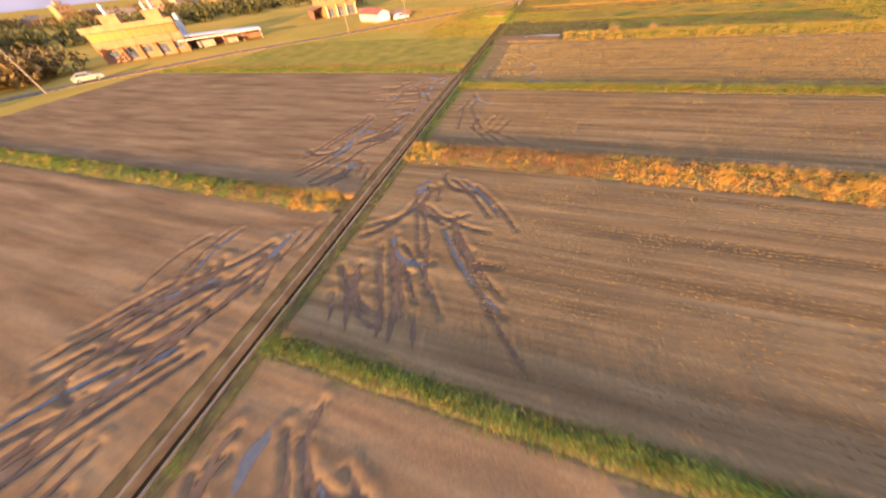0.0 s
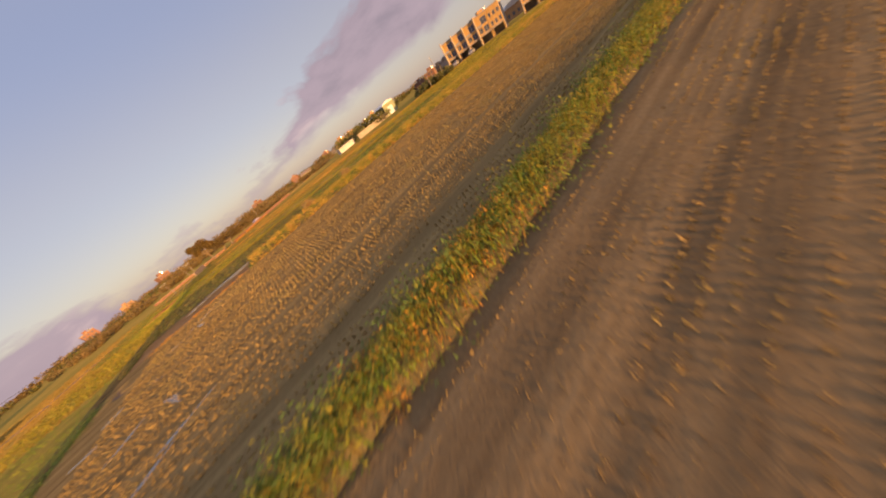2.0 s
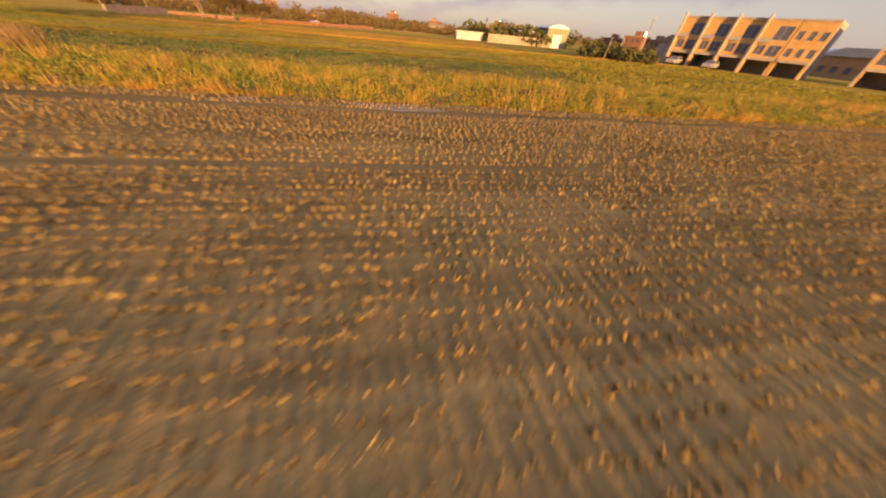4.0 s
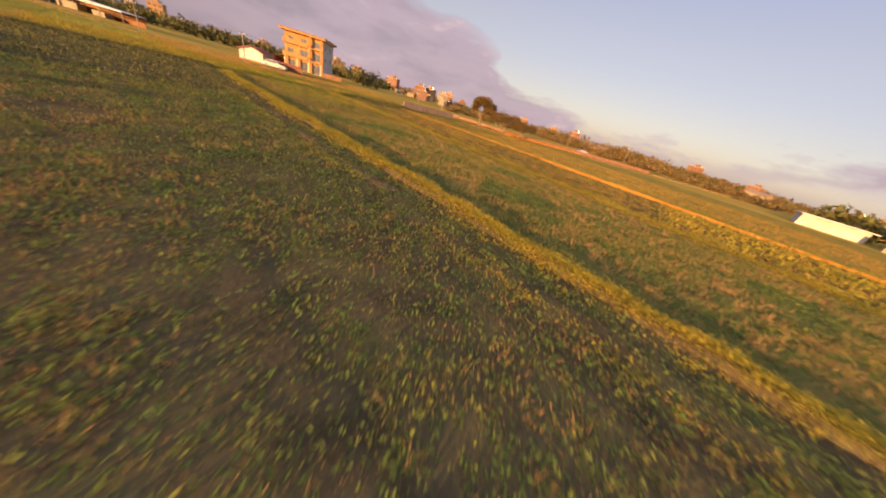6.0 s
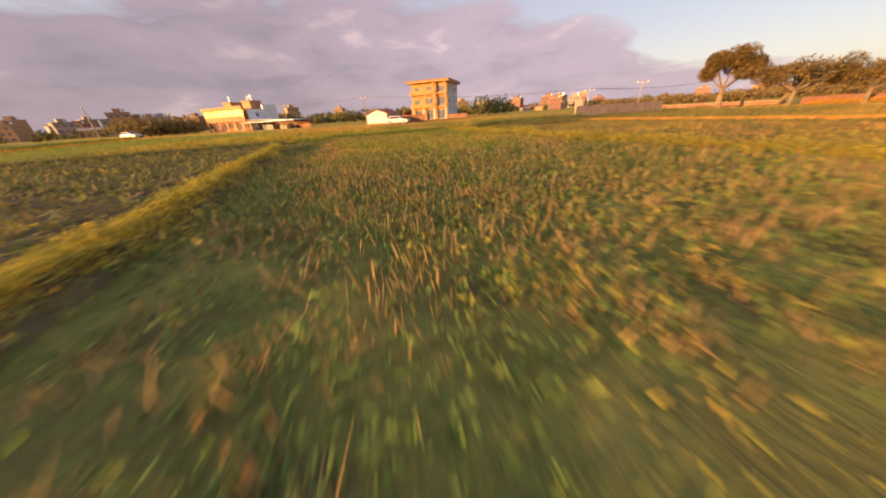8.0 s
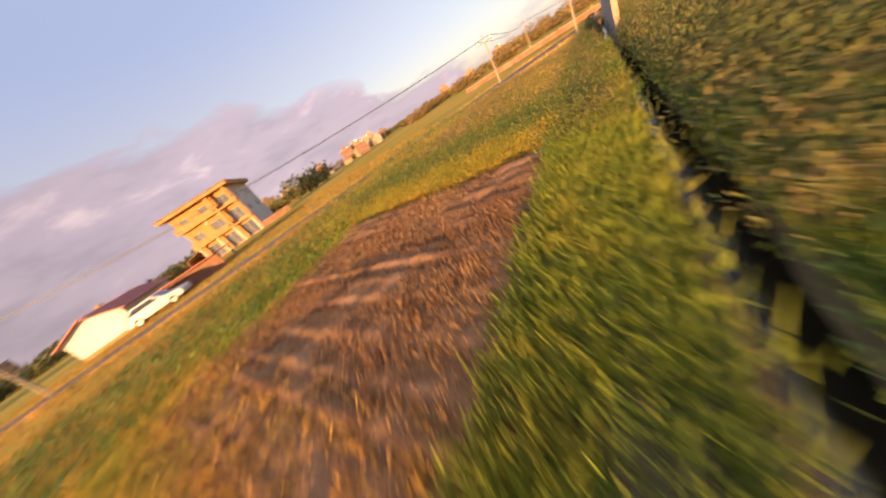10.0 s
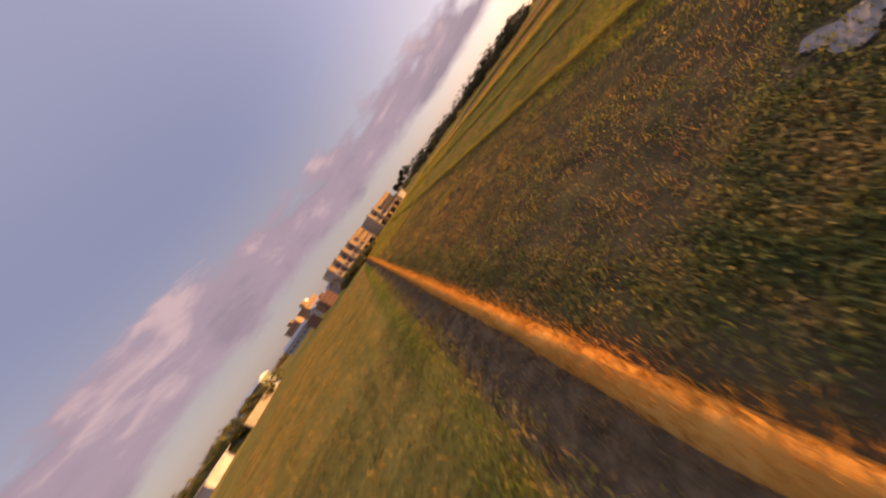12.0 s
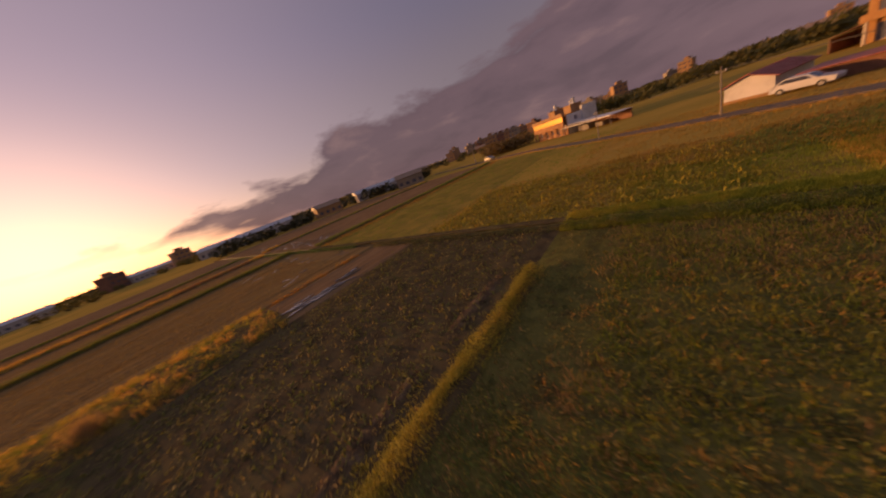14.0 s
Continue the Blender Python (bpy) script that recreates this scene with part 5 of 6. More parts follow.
stubble("rice_stubble", 4, 30, 11.4, 33.0, 0.2, 0.28, 0.97, 5, "rows of cut straw-coloured rice stubble", 0.12)
stubble("rice_stubble", 30, 68, 11.4, 33.0, 0.15, 0.22, 1.0, 6, "rows of cut straw-coloured rice stubble", 0.105)


# ---- grass on the banks ----
def bank_grass(y, half, x0, x1, per_m2, high, mat, label, name="bank_grass", rise=0.3):
    n = int((x1 - x0) * half * 2 * per_m2 * 0.75)
    x = rs.uniform(x0, x1, n)
    o = rs.normal(0, 0.45, n).clip(-1, 1) * half
    z = rise * np.clip(1 - (np.abs(o) / half) ** 2, 0, 1)
    blades(name, x, y + o, z - 0.02, rs.uniform(0.4, 1.2, n) * high, rs.uniform(0.5, 1.5, n) * 0.028 * (high / 0.35) ** 0.5, M[mat], label, lean=0.5)


bank_grass(-21.75, 0.75, 0.8, 60, 130, 0.3, "green_grass", "green and yellow grass on a field bank")
bank_grass(-21.75, 0.7, 0.8, 60, 60, 0.26, "dry_grass", "green and yellow grass on a field bank")
bank_grass(10.0, 0.95, 0.8, 90, 120, 0.36, "green_grass", "green leafy grass on a field bank", rise=0.32)
bank_grass(10.0, 0.95, 0.8, 90, 90, 0.32, "dry_grass", "yellow grass on a field bank", rise=0.32)
bank_grass(52.0, 0.6, 5.4, 75, 170, 0.15, "dry_grass", "yellow-green grass on a narrow bank", rise=0.13)
bank_grass(52.0, 0.6, 5.4, 75, 90, 0.14, "green_grass", "yellow-green grass on a narrow bank", rise=0.13)
bank_grass(63.45, 0.55, 0.8, 75, 90, 0.24, "dry_grass", "yellow-green grass on a narrow bank", rise=0.13)
bank_grass(63.45, 0.6, 0.8, 75, 110, 0.2, "green_grass", "yellow-green grass on a narrow bank", rise=0.13)
bank_grass(75.9, 0.4, 1.2, 90, 620, 0.13, "orange_grass", "sunlit orange dry grass along a footpath", rise=0.17)
bank_grass(75.55, 0.35, 1.2, 70, 160, 0.15, "mixed_dry", "yellow grass beside a footpath", rise=0.03)
bank_grass(76.35, 0.3, 1.2, 70, 120, 0.12, "tan_weed", "thin dry grass beside a footpath", rise=0.03)
bank_grass(15.9, 0.8, -58, -0.8, 110, 0.45, "green_grass", "dark green hedge-like grass on a field bank", rise=0.3)
bank_grass(18.5, 2.0, -58, -0.8, 25, 0.36, "orange_grass", "orange dry weeds behind a field bank", rise=0.05)


def bank_clumps(y, half, x0, x1, clumps, per, spread, high, size, mat, label, rise=0.3, blade=0.0, cut=None):
    """Bushy clumps spread evenly over a bank's whole width, of leaves or of short blades."""
    cx, o = rs.uniform(x0, x1, clumps), rs.uniform(-1, 1, clumps) * half
    if cut is not None:
        k = ripple(cx * 0.5, o * 1.1, 1.0, cut[0]) > cut[1]
        cx, o = cx[k], o[k]
    per, size, blade = int(per * 0.65), size * 1.22, blade * 1.25
    big = rs.uniform(0.45, 1.4, len(cx))
    x, o, b = np.repeat(cx, per), np.repeat(o, per), np.repeat(big, per)
    n = len(x)
    x, o = x + rs.normal(0, spread, n) * b, o + rs.normal(0, spread, n) * b
    z = rise * np.clip(1 - (np.abs(o) / (half * 1.1)) ** 2, 0, 1)
    if blade:
        blades("bank_grass", x, y + o, z - 0.02, rs.uniform(0.4, 1.1, n) * high * b, rs.uniform(0.6, 1.4, n) * blade, M[mat], label, lean=0.6)
    else:
        leaves("bank_weeds", x, y + o, z + np.abs(rs.normal(0, 0.5, n)) * high * b, rs.uniform(0.6, 1.4, n) * size, M[mat], label, flat=0.8)


def mixed_bank(y, half, x0, x1, leafy, dry, green):
    """Weeds over a wide bank; the three numbers are clumps for each square metre."""
    area, up = 2 * half * (x1 - x0), 0.36
    bank_clumps(y, half * 1.06, x0, x1, int(area * leafy), 38, 0.16, 0.32, 0.05, "mixed_weed", "bushy green, yellow and orange weeds on a field bank", up)
    bank_clumps(y, half * 1.06, x0, x1, int(area * dry), 32, 0.13, 0.42, 0.0, "mixed_dry", "dry orange and yellow grass clumps on a field bank", up, 0.02, (y, -0.5))
    bank_clumps(y, half * 1.06, x0, x1, int(area * green), 26, 0.2, 0.22, 0.0, "green_grass", "short green grass on a field bank", up, 0.02)


mixed_bank(-5.7, 1.55, 0.8, 3.6, 4, 6, 3)
mixed_bank(-5.7, 1.55, 3.6, 15, 1.6, 0.5, 3.5)
bank_clumps(-5.6, 1.5, 3.6, 15, 600, 36, 0.16, 0.3, 0.0, "red_grass", "reddish-brown dry grass on a field bank", 0.36, 0.014)
mixed_bank(-5.7, 1.55, 15, 80, 3, 5.5, 2)
bank_clumps(-5.9, 1.5, 14, 80, 800, 40, 0.17, 0.4, 0.05, "orange_grass", "dense orange weeds on a field bank", 0.36)
mixed_bank(36.3, 3.1, 12, 22, 2.5, 2.5, 2.5)
mixed_bank(36.3, 3.1, 22, 62, 10, 2.4, 6)
mixed_bank(36.3, 3.1, 62, 92, 2.0, 2.0, 1.5)
mixed_bank(-12.95, 1.05, -4.6, -0.8, 4, 8, 2)
bank_clumps(-12.95, 1.0, -10, -4.0, 90, 36, 0.16, 0.3, 0.0, "red_grass", "reddish-brown dry grass on a field bank", 0.32, 0.014)
mixed_bank(-12.95, 1.05, -60, -4.6, 1, 0.4, 11)
bank_clumps(38.3, 0.9, 12, 90, 900, 52, 0.2, 0.5, 0.055, "bund_weed", "tall leafy yellow-green weeds on the broad bank's edge", 0.15)
bank_clumps(34.3, 0.8, 14, 70, 620, 46, 0.17, 0.34, 0.05, "bund_weed", "leafy yellow-green weeds on the broad bank's slope", 0.2)
bank_clumps(10.0, 0.7, 13.5, 18.5, 70, 40, 0.16, 0.34, 0.05, "orange_grass", "orange weeds on a leafy field bank", 0.3)
bank_clumps(33.5, 0.4, 3, 90, 950, 26, 0.14, 0.22, 0.0, "orange_grass", "sunlit orange grass at the foot of the broad bank", 0.06, 0.02)


# ---- weeds over the fallow fields ----
BARE = ((4.85, 6.3, 60.9, 62.9), (3.3, 4.4, 70.6, 71.8))


def off_bare(x, y, seedling=0.3):
    """True where a clump may grow: seldom on the bare patches."""
    inside = np.zeros(len(x), bool)
    for x0, x1, y0, y1 in BARE:
        inside |= (x > x0 + 0.15 * np.sin(y * 5)) & (x < x1) & (y > y0 + 0.2 * np.sin(x * 3)) & (y < y1)
    return ~inside | (rs.uniform(0, 1, len(x)) < seedling)


def weedy(x0, x1, y0, y1, clumps, per, spread, high, size, mat, label, name="weeds", cut=None, flat=0.85, base=0.03):
    cx, cy = scatter(clumps, x0, x1, y0, y1)
    k = off_bare(cx, cy)
    cx, cy = cx[k], cy[k]
    if cut is not None:
        k = ripple(cx * 0.3, cy * 0.3, 1.0, cut[0]) > cut[1]
        cx, cy = cx[k], cy[k]
    per, size = max(4, int(per * 0.52)), size * 1.3
    big = rs.uniform(0.5, 1.4, len(cx))
    x, y, b = np.repeat(cx, per), np.repeat(cy, per), np.repeat(big, per)
    n = len(x)
    x, y = x + rs.normal(0, spread, n) * b, y + rs.normal(0, spread, n) * b
    z = base + np.abs(rs.normal(0, 0.5, n)) * high * b
    leaves(name, x, y, z, rs.uniform(0.6, 1.4, n) * size, M[mat], label, flat=flat)


def tussocks(x0, x1, y0, y1, clumps, per, spread, high, mat, label, name="grass_tufts", cut=None, width=0.02, base=0.0):
    cx, cy = scatter(clumps, x0, x1, y0, y1)
    k = off_bare(cx, cy)
    cx, cy = cx[k], cy[k]
    if cut is not None:
        k = ripple(cx * 0.3, cy * 0.3, 1.0, cut[0]) > cut[1]
        cx, cy = cx[k], cy[k]
    per, width = max(5, int(per * 0.6)), width * 1.35
    x, y = np.repeat(cx, per), np.repeat(cy, per)
    n = len(x)
    x, y = x + rs.normal(0, spread, n), y + rs.normal(0, spread, n)
    blades(name, x, y, np.full(n, base), rs.uniform(0.4, 1.2, n) * high, rs.uniform(0.6, 1.4, n) * width, M[mat], label, lean=0.55)


# close to the flight line: 20 to 60 m east of the ditch, then the ditch crossing
weedy(20, 56, 39.4, 50.2, 8000, 26, 0.16, 0.12, 0.036, "weed", "low green weeds on dark soil", cut=(2.5, -0.55))
weedy(20, 56, 39.4, 50.2, 2600, 24, 0.12, 0.12, 0.032, "ditch_weed", "low brown-green weeds on dark soil")
tussocks(20, 60, 39.4, 50.2, 3400, 15, 0.11, 0.15, "tan_weed", "tan dry grass tufts on dark soil", cut=(2.0, -0.2), width=0.013)
tussocks(24, 74, 39.3, 41.4, 1700, 16, 0.16, 0.17, "mixed_dry", "orange-tan dry grass tufts along the foot of the broad bank", width=0.013)
tussocks(24, 74, 39.4, 45.0, 4000, 14, 0.16, 0.15, "tan_weed", "tan dry grass tufts thinning out over dark soil", cut=(3.0, -0.3), width=0.013)
tussocks(18, 60, 39.4, 50.2, 2200, 10, 0.12, 0.11, "green_grass", "short green grass on dark soil", width=0.014)
weedy(16, 60, 49.7, 50.2, 420, 26, 0.12, 0.13, 0.036, "bund_weed", "yellow-green weeds along an open furrow", cut=(4.0, -0.2))
weedy(27, 66, 50.2, 51.3, 1050, 26, 0.15, 0.13, 0.036, "weed", "low green weeds along a narrow bank")
weedy(12, 64, 51.0, 51.4, 520, 26, 0.1, 0.12, 0.036, "bund_weed", "yellow-green weeds along an open furrow", cut=(1.0, -0.3))
weedy(8, 66, 50.3, 50.95, 900, 20, 0.09, 0.08, 0.03, "ditch_weed", "sparse low weeds in an open furrow")
sheet("field_61", 6.0, 36.0, 50.25, 50.95, 0.14, M["furrow"], "open furrow of dark moist soil beside a narrow bank", 0.05, base=0.06, seed=4.0)
weedy(12, 54, 52.6, 63.0, 8300, 27, 0.18, 0.16, 0.036, "weed", "green weeds covering a fallow field", cut=(3.0, -0.7))
weedy(12, 54, 52.6, 63.0, 3000, 24, 0.15, 0.18, 0.034, "mixed_weed", "yellow and tan weeds among green ones", cut=(7.0, 0.0))
tussocks(10, 60, 52.6, 63.0, 5200, 16, 0.13, 0.25, "tan_weed", "tan dry grass among green weeds", cut=(5.0, -0.35), width=0.014)
weedy(1, 42, 63.9, 75.3, 8200, 26, 0.17, 0.16, 0.034, "ditch_weed", "brown-green weeds covering a fallow field", cut=(1.0, -0.75))
weedy(1, 42, 63.9, 75.3, 3600, 26, 0.14, 0.2, 0.032, "mixed_weed", "yellow and orange weeds in a fallow field", cut=(6.0, 0.15))
tussocks(12, 60, 63.9, 75.3, 2600, 14, 0.16, 0.2, "mixed_dry", "orange-tan dry grass in a fallow field", width=0.013)
tussocks(1, 55, 63.9, 75.3, 3400, 12, 0.18, 0.18, "dry_grass", "yellow grass tufts in a fallow field", width=0.013)
weedy(0.9, 20, 52.6, 62.8, 3000, 20, 0.18, 0.18, 0.05, "ditch_weed", "low green weeds beside the ditch")
weedy(-7, -0.45, 72.6, 84, 4600, 30, 0.14, 0.22, 0.03, "ditch_weed", "dense leafy weeds beside the ditch")
weedy(0.5, 4.5, 68.4, 75.0, 3000, 30, 0.14, 0.3, 0.034, "ditch_weed", "dense leafy weeds beside the ditch")
weedy(0.3, 2.4, 76.5, 90, 1700, 24, 0.13, 0.24, 0.04, "ditch_weed", "dense leafy weeds beside the ditch")
weedy(1.0, 30, 74.2, 75.5, 1700, 28, 0.13, 0.15, 0.04, "ditch_weed", "leafy weeds beside the footpath")
tussocks(1.0, 40, 76.3, 77.5, 1500, 14, 0.15, 0.13, "tan_weed", "thin dry grass on the soil beside the footpath")
weedy(2.4, 14, 77.4, 92, 3000, 22, 0.15, 0.24, 0.045, "ditch_weed", "leafy weeds past the footpath")
weedy(-14, -7, 60, 84, 2000, 18, 0.17, 0.24, 0.07, "weed", "leafy green weeds between ditch and road", cut=(3.0, -0.6))
tussocks(-16, -7.5, 52, 84, 2600, 14, 0.2, 0.3, "dry_grass", "yellow-green grass tufts beside the ditch")
tussocks(-7.5, -1.0, 73, 84, 1800, 12, 0.13, 0.24, "tan_weed", "yellow grass among weeds beside the ditch")
weedy(-9.5, -0.9, 69.1, 70.7, 2900, 46, 0.12, 0.2, 0.021, "yellow_weed", "bright yellow-green leafy weeds beside the ditch")
tussocks(-9.5, -0.9, 69.0, 70.4, 900, 14, 0.1, 0.13, "orange_grass", "bright orange and yellow grass beside bare soil", width=0.014)
weedy(-9.5, -0.9, 70.4, 73.4, 1700, 40, 0.13, 0.2, 0.024, "ditch_weed", "dense olive weeds beside the ditch")
weedy(-9.5, -0.9, 70.4, 73.4, 800, 36, 0.11, 0.24, 0.022, "mixed_weed", "yellow and orange weeds among green ones")
weedy(-9.5, -0.9, 70.5, 73.2, 1800, 40, 0.13, 0.22, 0.024, "weed", "dense deep green weeds beside the ditch")
weedy(-12, -0.6, 72.8, 80, 3000, 30, 0.14, 0.2, 0.03, "mixed_weed", "tan and green weeds beside the ditch", cut=(2.0, -0.2))
tussocks(-9, -1.0, 62.6, 64.8, 1300, 14, 0.13, 0.18, "mixed_dry", "orange-brown grass at the edge of bare soil")
tussocks(-10, -6.0, 63.0, 69, 2200, 16, 0.14, 0.16, "fresh_grass", "yellow grass at the edge of bare soil")
tussocks(-6.6, -1.2, 63.8, 68.7, 4200, 14, 0.12, 0.1, "red_grass", "dry reddish grass on bare soil", width=0.012, base=0.06)
tussocks(-1.3, -0.24, 52, 77, 6400, 18, 0.08, 0.17, "fresh_grass", "long green grass along the ditch edge", base=0.09, width=0.016)
tussocks(0.24, 1.5, 52, 77, 5400, 18, 0.08, 0.18, "fresh_grass", "long green grass along the ditch edge", base=0.09, width=0.016)
tussocks(1.0, 14, 55, 66, 3000, 16, 0.18, 0.19, "fresh_grass", "long green grass beside the ditch")
tussocks(0.8, 6, 54.5, 61.0, 700, 14, 0.13, 0.2, "tan_weed", "tan seed heads in the long grass beside the ditch", width=0.012)
tussocks(5.0, 13, 54, 66, 800, 12, 0.13, 0.18, "mixed_dry", "orange seed heads in the grass beside the ditch")
tussocks(-9, -1.0, 54, 63.5, 2400, 16, 0.18, 0.18, "fresh_grass", "long green grass beside the ditch")
weedy(0.9, 45, 76.9, 78.0, 1500, 24, 0.16, 0.16, 0.03, "mixed_weed", "yellow-green weeds creeping over a strip of bare soil", cut=(2.0, -0.5))
tussocks(0.9, 60, 77.3, 78.3, 1300, 14, 0.15, 0.2, "green_grass", "green and brown grass along the edge of the grass field", width=0.014)
tussocks(1.0, 20, 68, 75.4, 1300, 12, 0.12, 0.15, "red_grass", "brown and orange seed heads among the weeds", width=0.012)
tussocks(0.9, 60, 78.2, 100, 5600, 10, 0.22, 0.28, "dry_grass", "yellow grass in the field past the footpath")
tussocks(-40, -14, 48, 90, 3500, 12, 0.25, 0.3, "dry_grass", "yellow-green grass between ditch and road")
tussocks(-50, -1, 17, 50, 3600, 9, 0.25, 0.28, "green_grass", "short green grass west of the ditch")
# thin growth over the farther parts of the fallow fields
for x0, x1, y0, y1, n in ((54, 97, 39.8, 51.2, 4000), (53, 97, 52.8, 62.9, 4000), (42, 97, 64.2, 75.2, 4500), (-14, -1, 40, 60, 2600)):
    weedy(x0, x1, y0, y1, n, 4, 0.3, 0.2, 0.13, "bund_weed", "yellow-green weeds over the far end of a fallow field")
tussocks(-16, -1, 39, 56, 2200, 9, 0.22, 0.25, "dry_grass", "yellow-green grass west of the ditch")
weedy(1, 22, 39.8, 51.2, 2600, 6, 0.28, 0.14, 0.09, "ditch_weed", "thin brown-green weeds on bare soil")
weedy(0.22, 1.3, 54, 69, 2700, 30, 0.09, 0.2, 0.028, "weed", "green weeds hanging over the ditch edge", base=0.09)
weedy(0.2, 1.6, 66, 78.0, 4000, 38, 0.1, 0.4, 0.03, "ditch_weed", "tall dense weeds along the ditch", base=0.08)
weedy(-1.2, -0.24, 68.6, 78.0, 2200, 34, 0.09, 0.22, 0.026, "ditch_weed", "dense leafy weeds along the ditch edge", base=0.08)
weedy(0.6, 2.4, 68, 78.0, 1600, 34, 0.14, 0.42, 0.034, "ditch_weed", "dense leafy weeds on the ditch shoulder")
# verges of the road
vx, vy = [], []
for (ax, ay), (bx, by) in zip(ROAD[2:], ROAD[3:]):
    ln = math.hypot(bx - ax, by - ay)
    m = int(ln * 16)
    f, o = rs.uniform(0, 1, m), (1.45 + np.abs(rs.normal(0, 0.6, m))) * rs.choice((-1, 1), m)
    vx.append(ax + (bx - ax) * f - (by - ay) / ln * o)
    vy.append(ay + (by - ay) * f + (bx - ax) / ln * o)
vx, vy = np.repeat(np.concatenate(vx), 8), np.repeat(np.concatenate(vy), 8)
m = len(vx)
blades("verge_grass", vx + rs.normal(0, 0.15, m), vy + rs.normal(0, 0.15, m), np.zeros(m), rs.uniform(0.08, 0.3, m), rs.uniform(0.02, 0.045, m), M["mixed_dry"], "orange and yellow grass on the road verge", lean=0.5)
tussocks(16, 70, 20, 33, 2600, 8, 0.12, 0.12, "green_grass", "yellow-green shoots among the rice stubble")
tussocks(18, 56, -3.4, 8.4, 1500, 9, 0.1, 0.12, "fresh_grass", "yellow-green shoots in the rows of stubble")
tussocks(38, 66, 17, 31, 1800, 7, 0.07, 0.12, "green_grass", "yellow-green shoots among the rice stubble")
vx, vy = rs.uniform(0, 1, 9000), rs.normal(0, 0.5, 9000)
blades("verge_grass", 9.1 + 10.4 * vx + 0.8 * vy, 99.8 + 17.2 * vx - 0.5 * vy, np.full(9000, 0.12), rs.uniform(0.15, 0.4, 9000), rs.uniform(0.02, 0.05, 9000), M["orange_grass"], "orange grass on the road verge", lean=0.5)
# hedge of weeds along the ditch
for x, y0, y1, n, mt in ((1.0, -5, 30, 1500, "weed"), (0.95, 34, 69, 1500, "ditch_weed"), (0.9, 69, 100, 1000, "ditch_weed"), (-0.9, 69, 96, 900, "ditch_weed"), (0.85, -40, -5, 350, "green_grass")):
    cx, cy = x + rs.normal(0, 0.3, n), rs.uniform(y0, y1, n)
    ok = np.abs(cx) > 0.42
    cx, cy = np.repeat(cx[ok], 18), np.repeat(cy[ok], 18)
    m = len(cx)
    gx = cx + rs.normal(0, 0.13, m)
    gx = np.where(np.abs(gx) < 0.36, np.sign(x) * 0.5, gx)
    leaves("ditch_weeds", gx, cy + rs.normal(0, 0.13, m), 0.08 + np.abs(rs.normal(0, 0.18, m)), rs.uniform(0.03, 0.066, m), M[mt], "dark green weeds hanging over the ditch edge")

# leafy yellow-green weeds on the narrow banks
for y, half, x1, n, mt, h in ((52.0, 0.5, 75, 60000, "bund_weed", 0.1), (51.95, 0.42, 75, 44000, "yellow_weed", 0.1), (63.45, 0.42, 75, 36000, "bund_weed", 0.15), (63.5, 0.34, 75, 30000, "yellow_weed", 0.17), (10.0, 0.95, 85, 48000, "weed", 0.32), (9.9, 0.95, 85, 30000, "bund_weed", 0.38), (-21.75, 0.5, 50, 26000, "weed", 0.2)):
    x, o = rs.uniform(5.4 if 51 < y < 53 else 0.8, x1, n), rs.normal(0, 0.5, n).clip(-1.2, 1.2) * half
    o = o * (1.0 + 0.5 * ripple(x * 0.9, x * 0.1 + y, 1.0, y)) + 0.12 * np.sin(x * 0.7 + y)
    leaves("bank_weeds", x, y + o, 0.06 + np.abs(rs.normal(0, 0.6, n)) * h * (1.15 + ripple(x, y + o, 1.2, y)) + (0.2 if y < 40 else 0.17) * np.clip(1 - (o / half) ** 2, 0, 1), rs.uniform(0.026, 0.062, n) * (1.0 if y > 40 else 1.4), M[mt], "leafy weeds on a field bank")

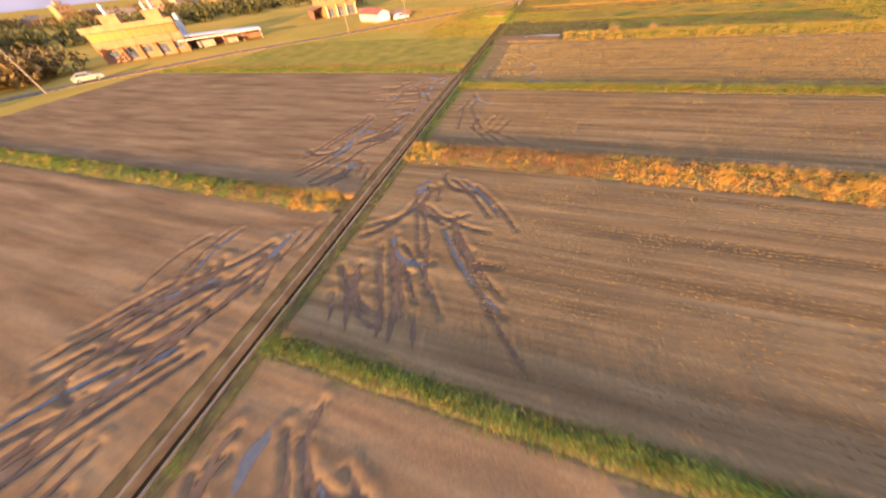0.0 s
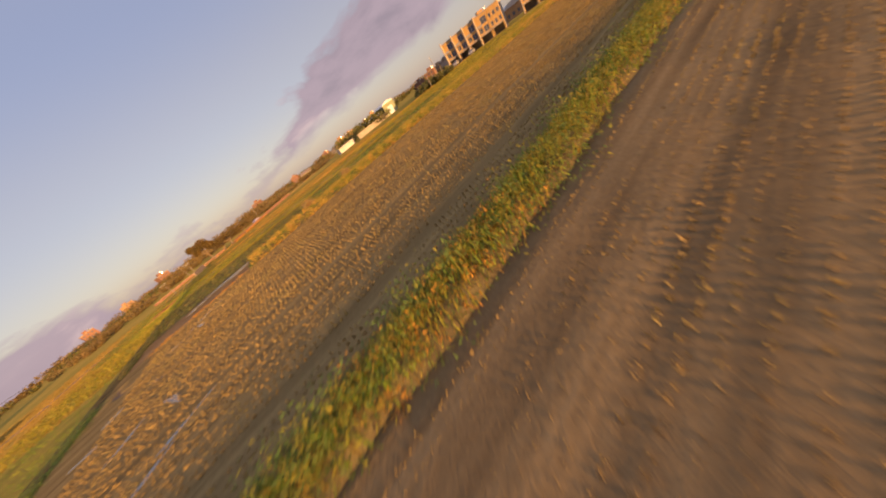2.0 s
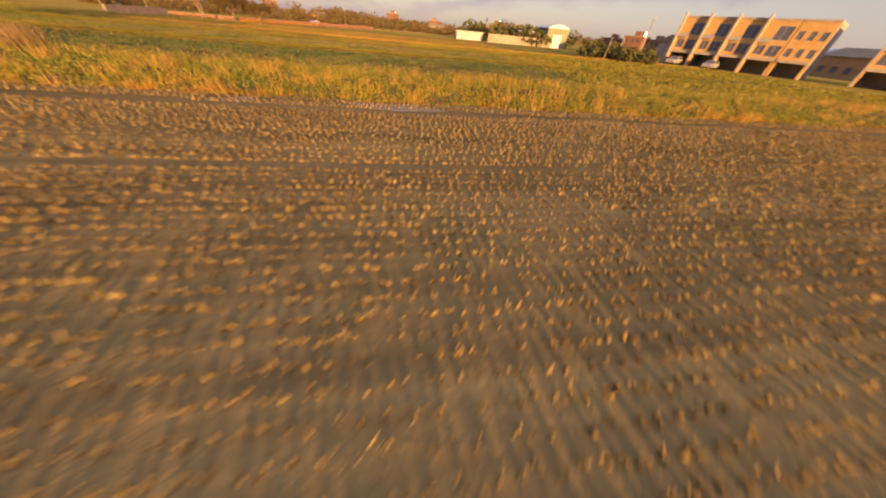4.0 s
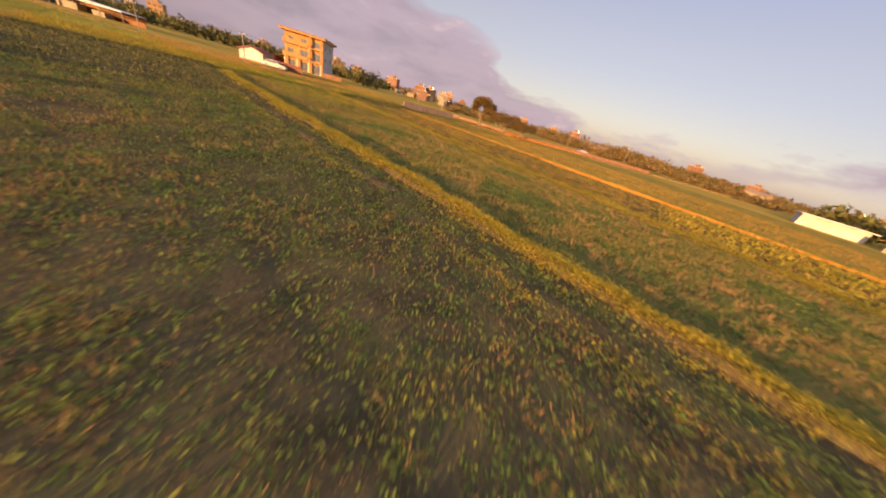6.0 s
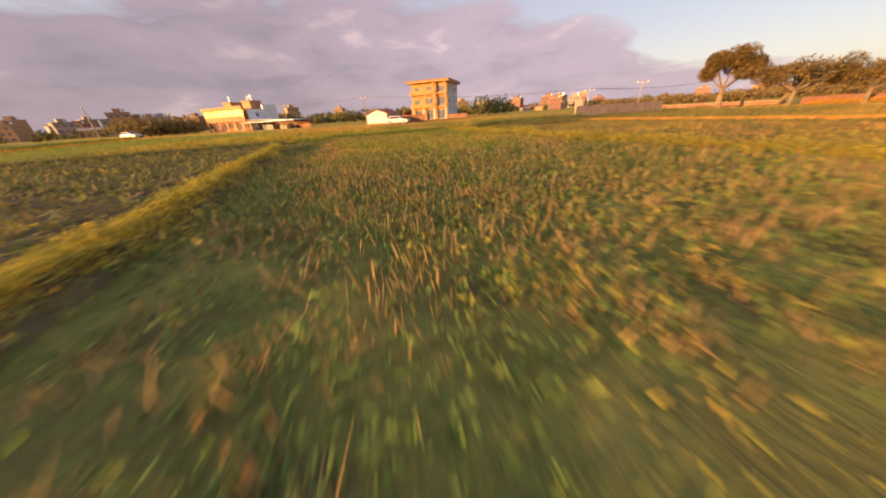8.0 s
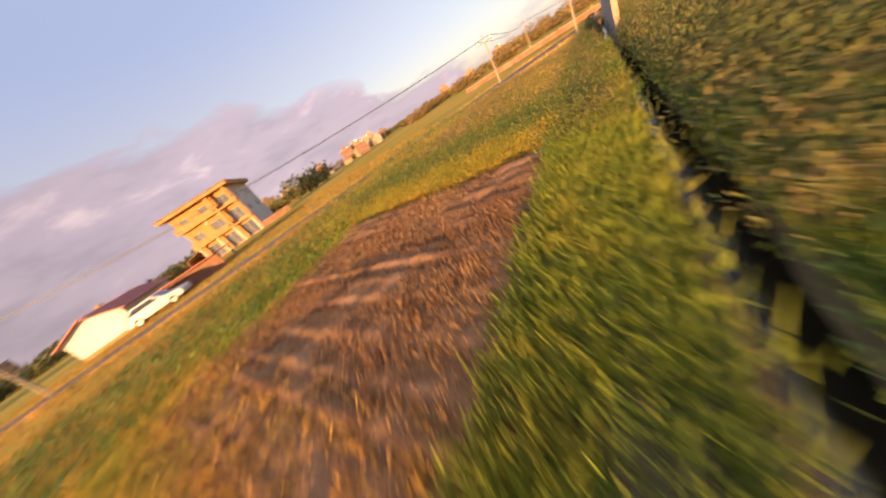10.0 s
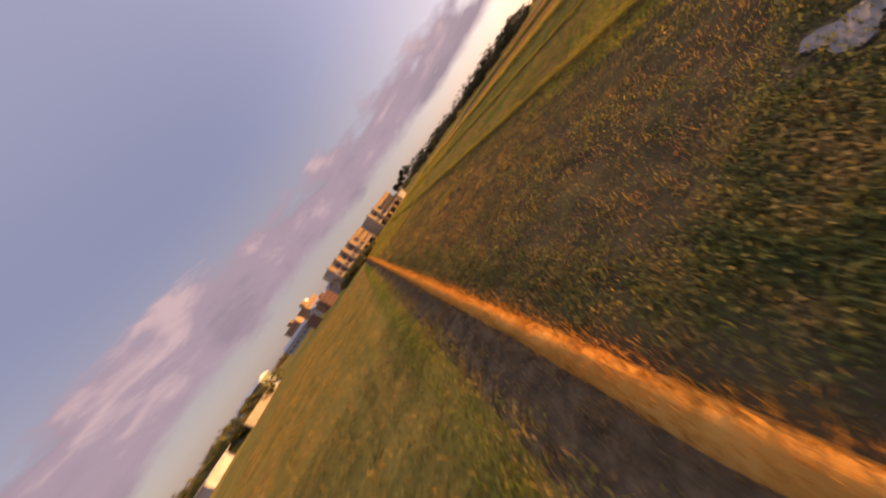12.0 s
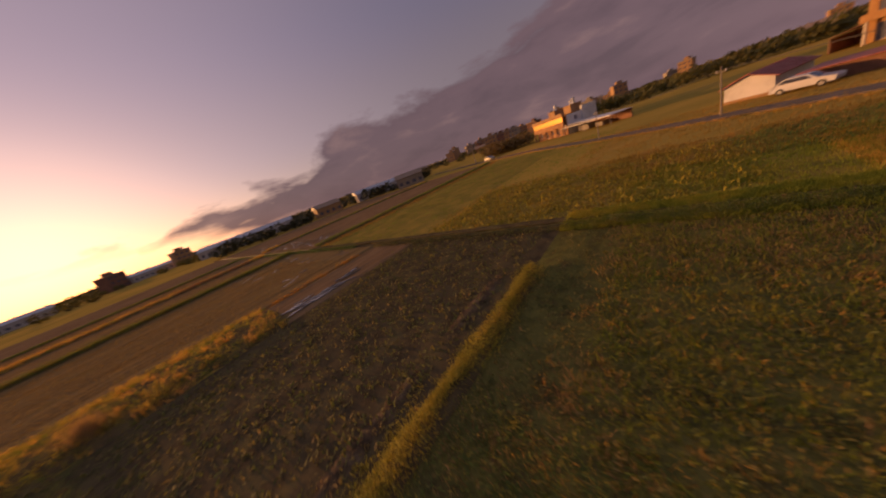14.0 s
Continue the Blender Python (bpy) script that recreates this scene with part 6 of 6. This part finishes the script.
# ---- puddles ----
def puddle(x, y, rx, ry, seed, z=0.055, turn=0.0):
    r = random.Random(seed)
    n = 26
    s = Shape()
    ring = []
    for i in range(n):
        a = 2 * math.pi * i / n
        k = 0.75 + 0.25 * math.sin(a * 3 + seed) + r.uniform(-0.12, 0.12)
        u, v, q = rx * k * math.cos(a), ry * k * math.sin(a), radians(turn)
        ring.append((x + u * math.cos(q) - v * math.sin(q), y + u * math.sin(q) + v * math.cos(q)))
    s.v += [(px, py, z) for px, py in ring] + [(px, py, z - 0.05) for px, py in ring]
    s.f.append(tuple(range(n)))
    for i in range(n):
        j = (i + 1) % n
        s.f.append((i, j, n + j, n + i))
    tagged(new("puddle", s.mesh("puddle", M["puddle"])), "shallow rain puddle on wet soil", "puddle", "puddles in the fields")


for k, q in enumerate(((41.0, 32.55, 3.6, 0.5), (47.6, 32.7, 2.4, 0.3), (36.6, 32.5, 2.2, 0.35), (53, 32.7, 1.8, 0.25), (-3.5, -8.5, 1.4, 0.4), (-5.0, -3.0, 1.6, 0.5), (-3.2, 2.0, 1.2, 0.4), (-2.6, 7.5, 1.0, 0.35), (-4.5, 11.5, 1.8, 0.3), (-2.6, -17.0, 0.3, 1.4), (3.4, -10.2, 0.5, 1.1), (3.0, -25.0, 0.3, 1.2), (-2.0, 5.2, 0.25, 0.9), (-2.6, 9.4, 0.3, 0.8), (-1.8, 11.8, 0.25, 1.0), (-3.6, 13.2, 0.6, 0.5), (-1.9, 2.5, 0.2, 1.0), (-2.9, 12.6, 0.3, 0.7), (-4.9, 9.0, 0.8, 0.25), (-2.2, -1.6, 0.2, 1.0), (5.3, 62.2, 0.3, 0.16), (3.85, 71.2, 0.42, 0.5))):
    puddle(*q, k, 0.125)


# long water-filled ruts that mirror the sky, at the ditch end of the fields
for k in range(30):
    near = k < 13
    x, y = (rr.uniform(6.2, 11.2), rr.uniform(36.6, 38.6)) if near else (rr.uniform(2.2, 9.5), rr.uniform(12.5, 31.5))
    puddle(x, y, rr.uniform(0.7, 1.7) if near else rr.uniform(0.4, 1.2), rr.uniform(0.1, 0.2), 40 + k, 0.125 if near else 0.145, rr.gauss(0, 16) if near else rr.gauss(20, 40))
for x, y in ((19.8, 38.0), (25.5, 38.2)):
    n = 420
    blades("reed_clump", x + rs.normal(0, 0.3, n), y + rs.normal(0, 0.3, n), np.full(n, 0.1), rs.uniform(0.6, 1.3, n), rs.uniform(0.02, 0.035, n), M["tan_weed"], "tall tan reed clump on the field bank", "reeds", lean=0.3)
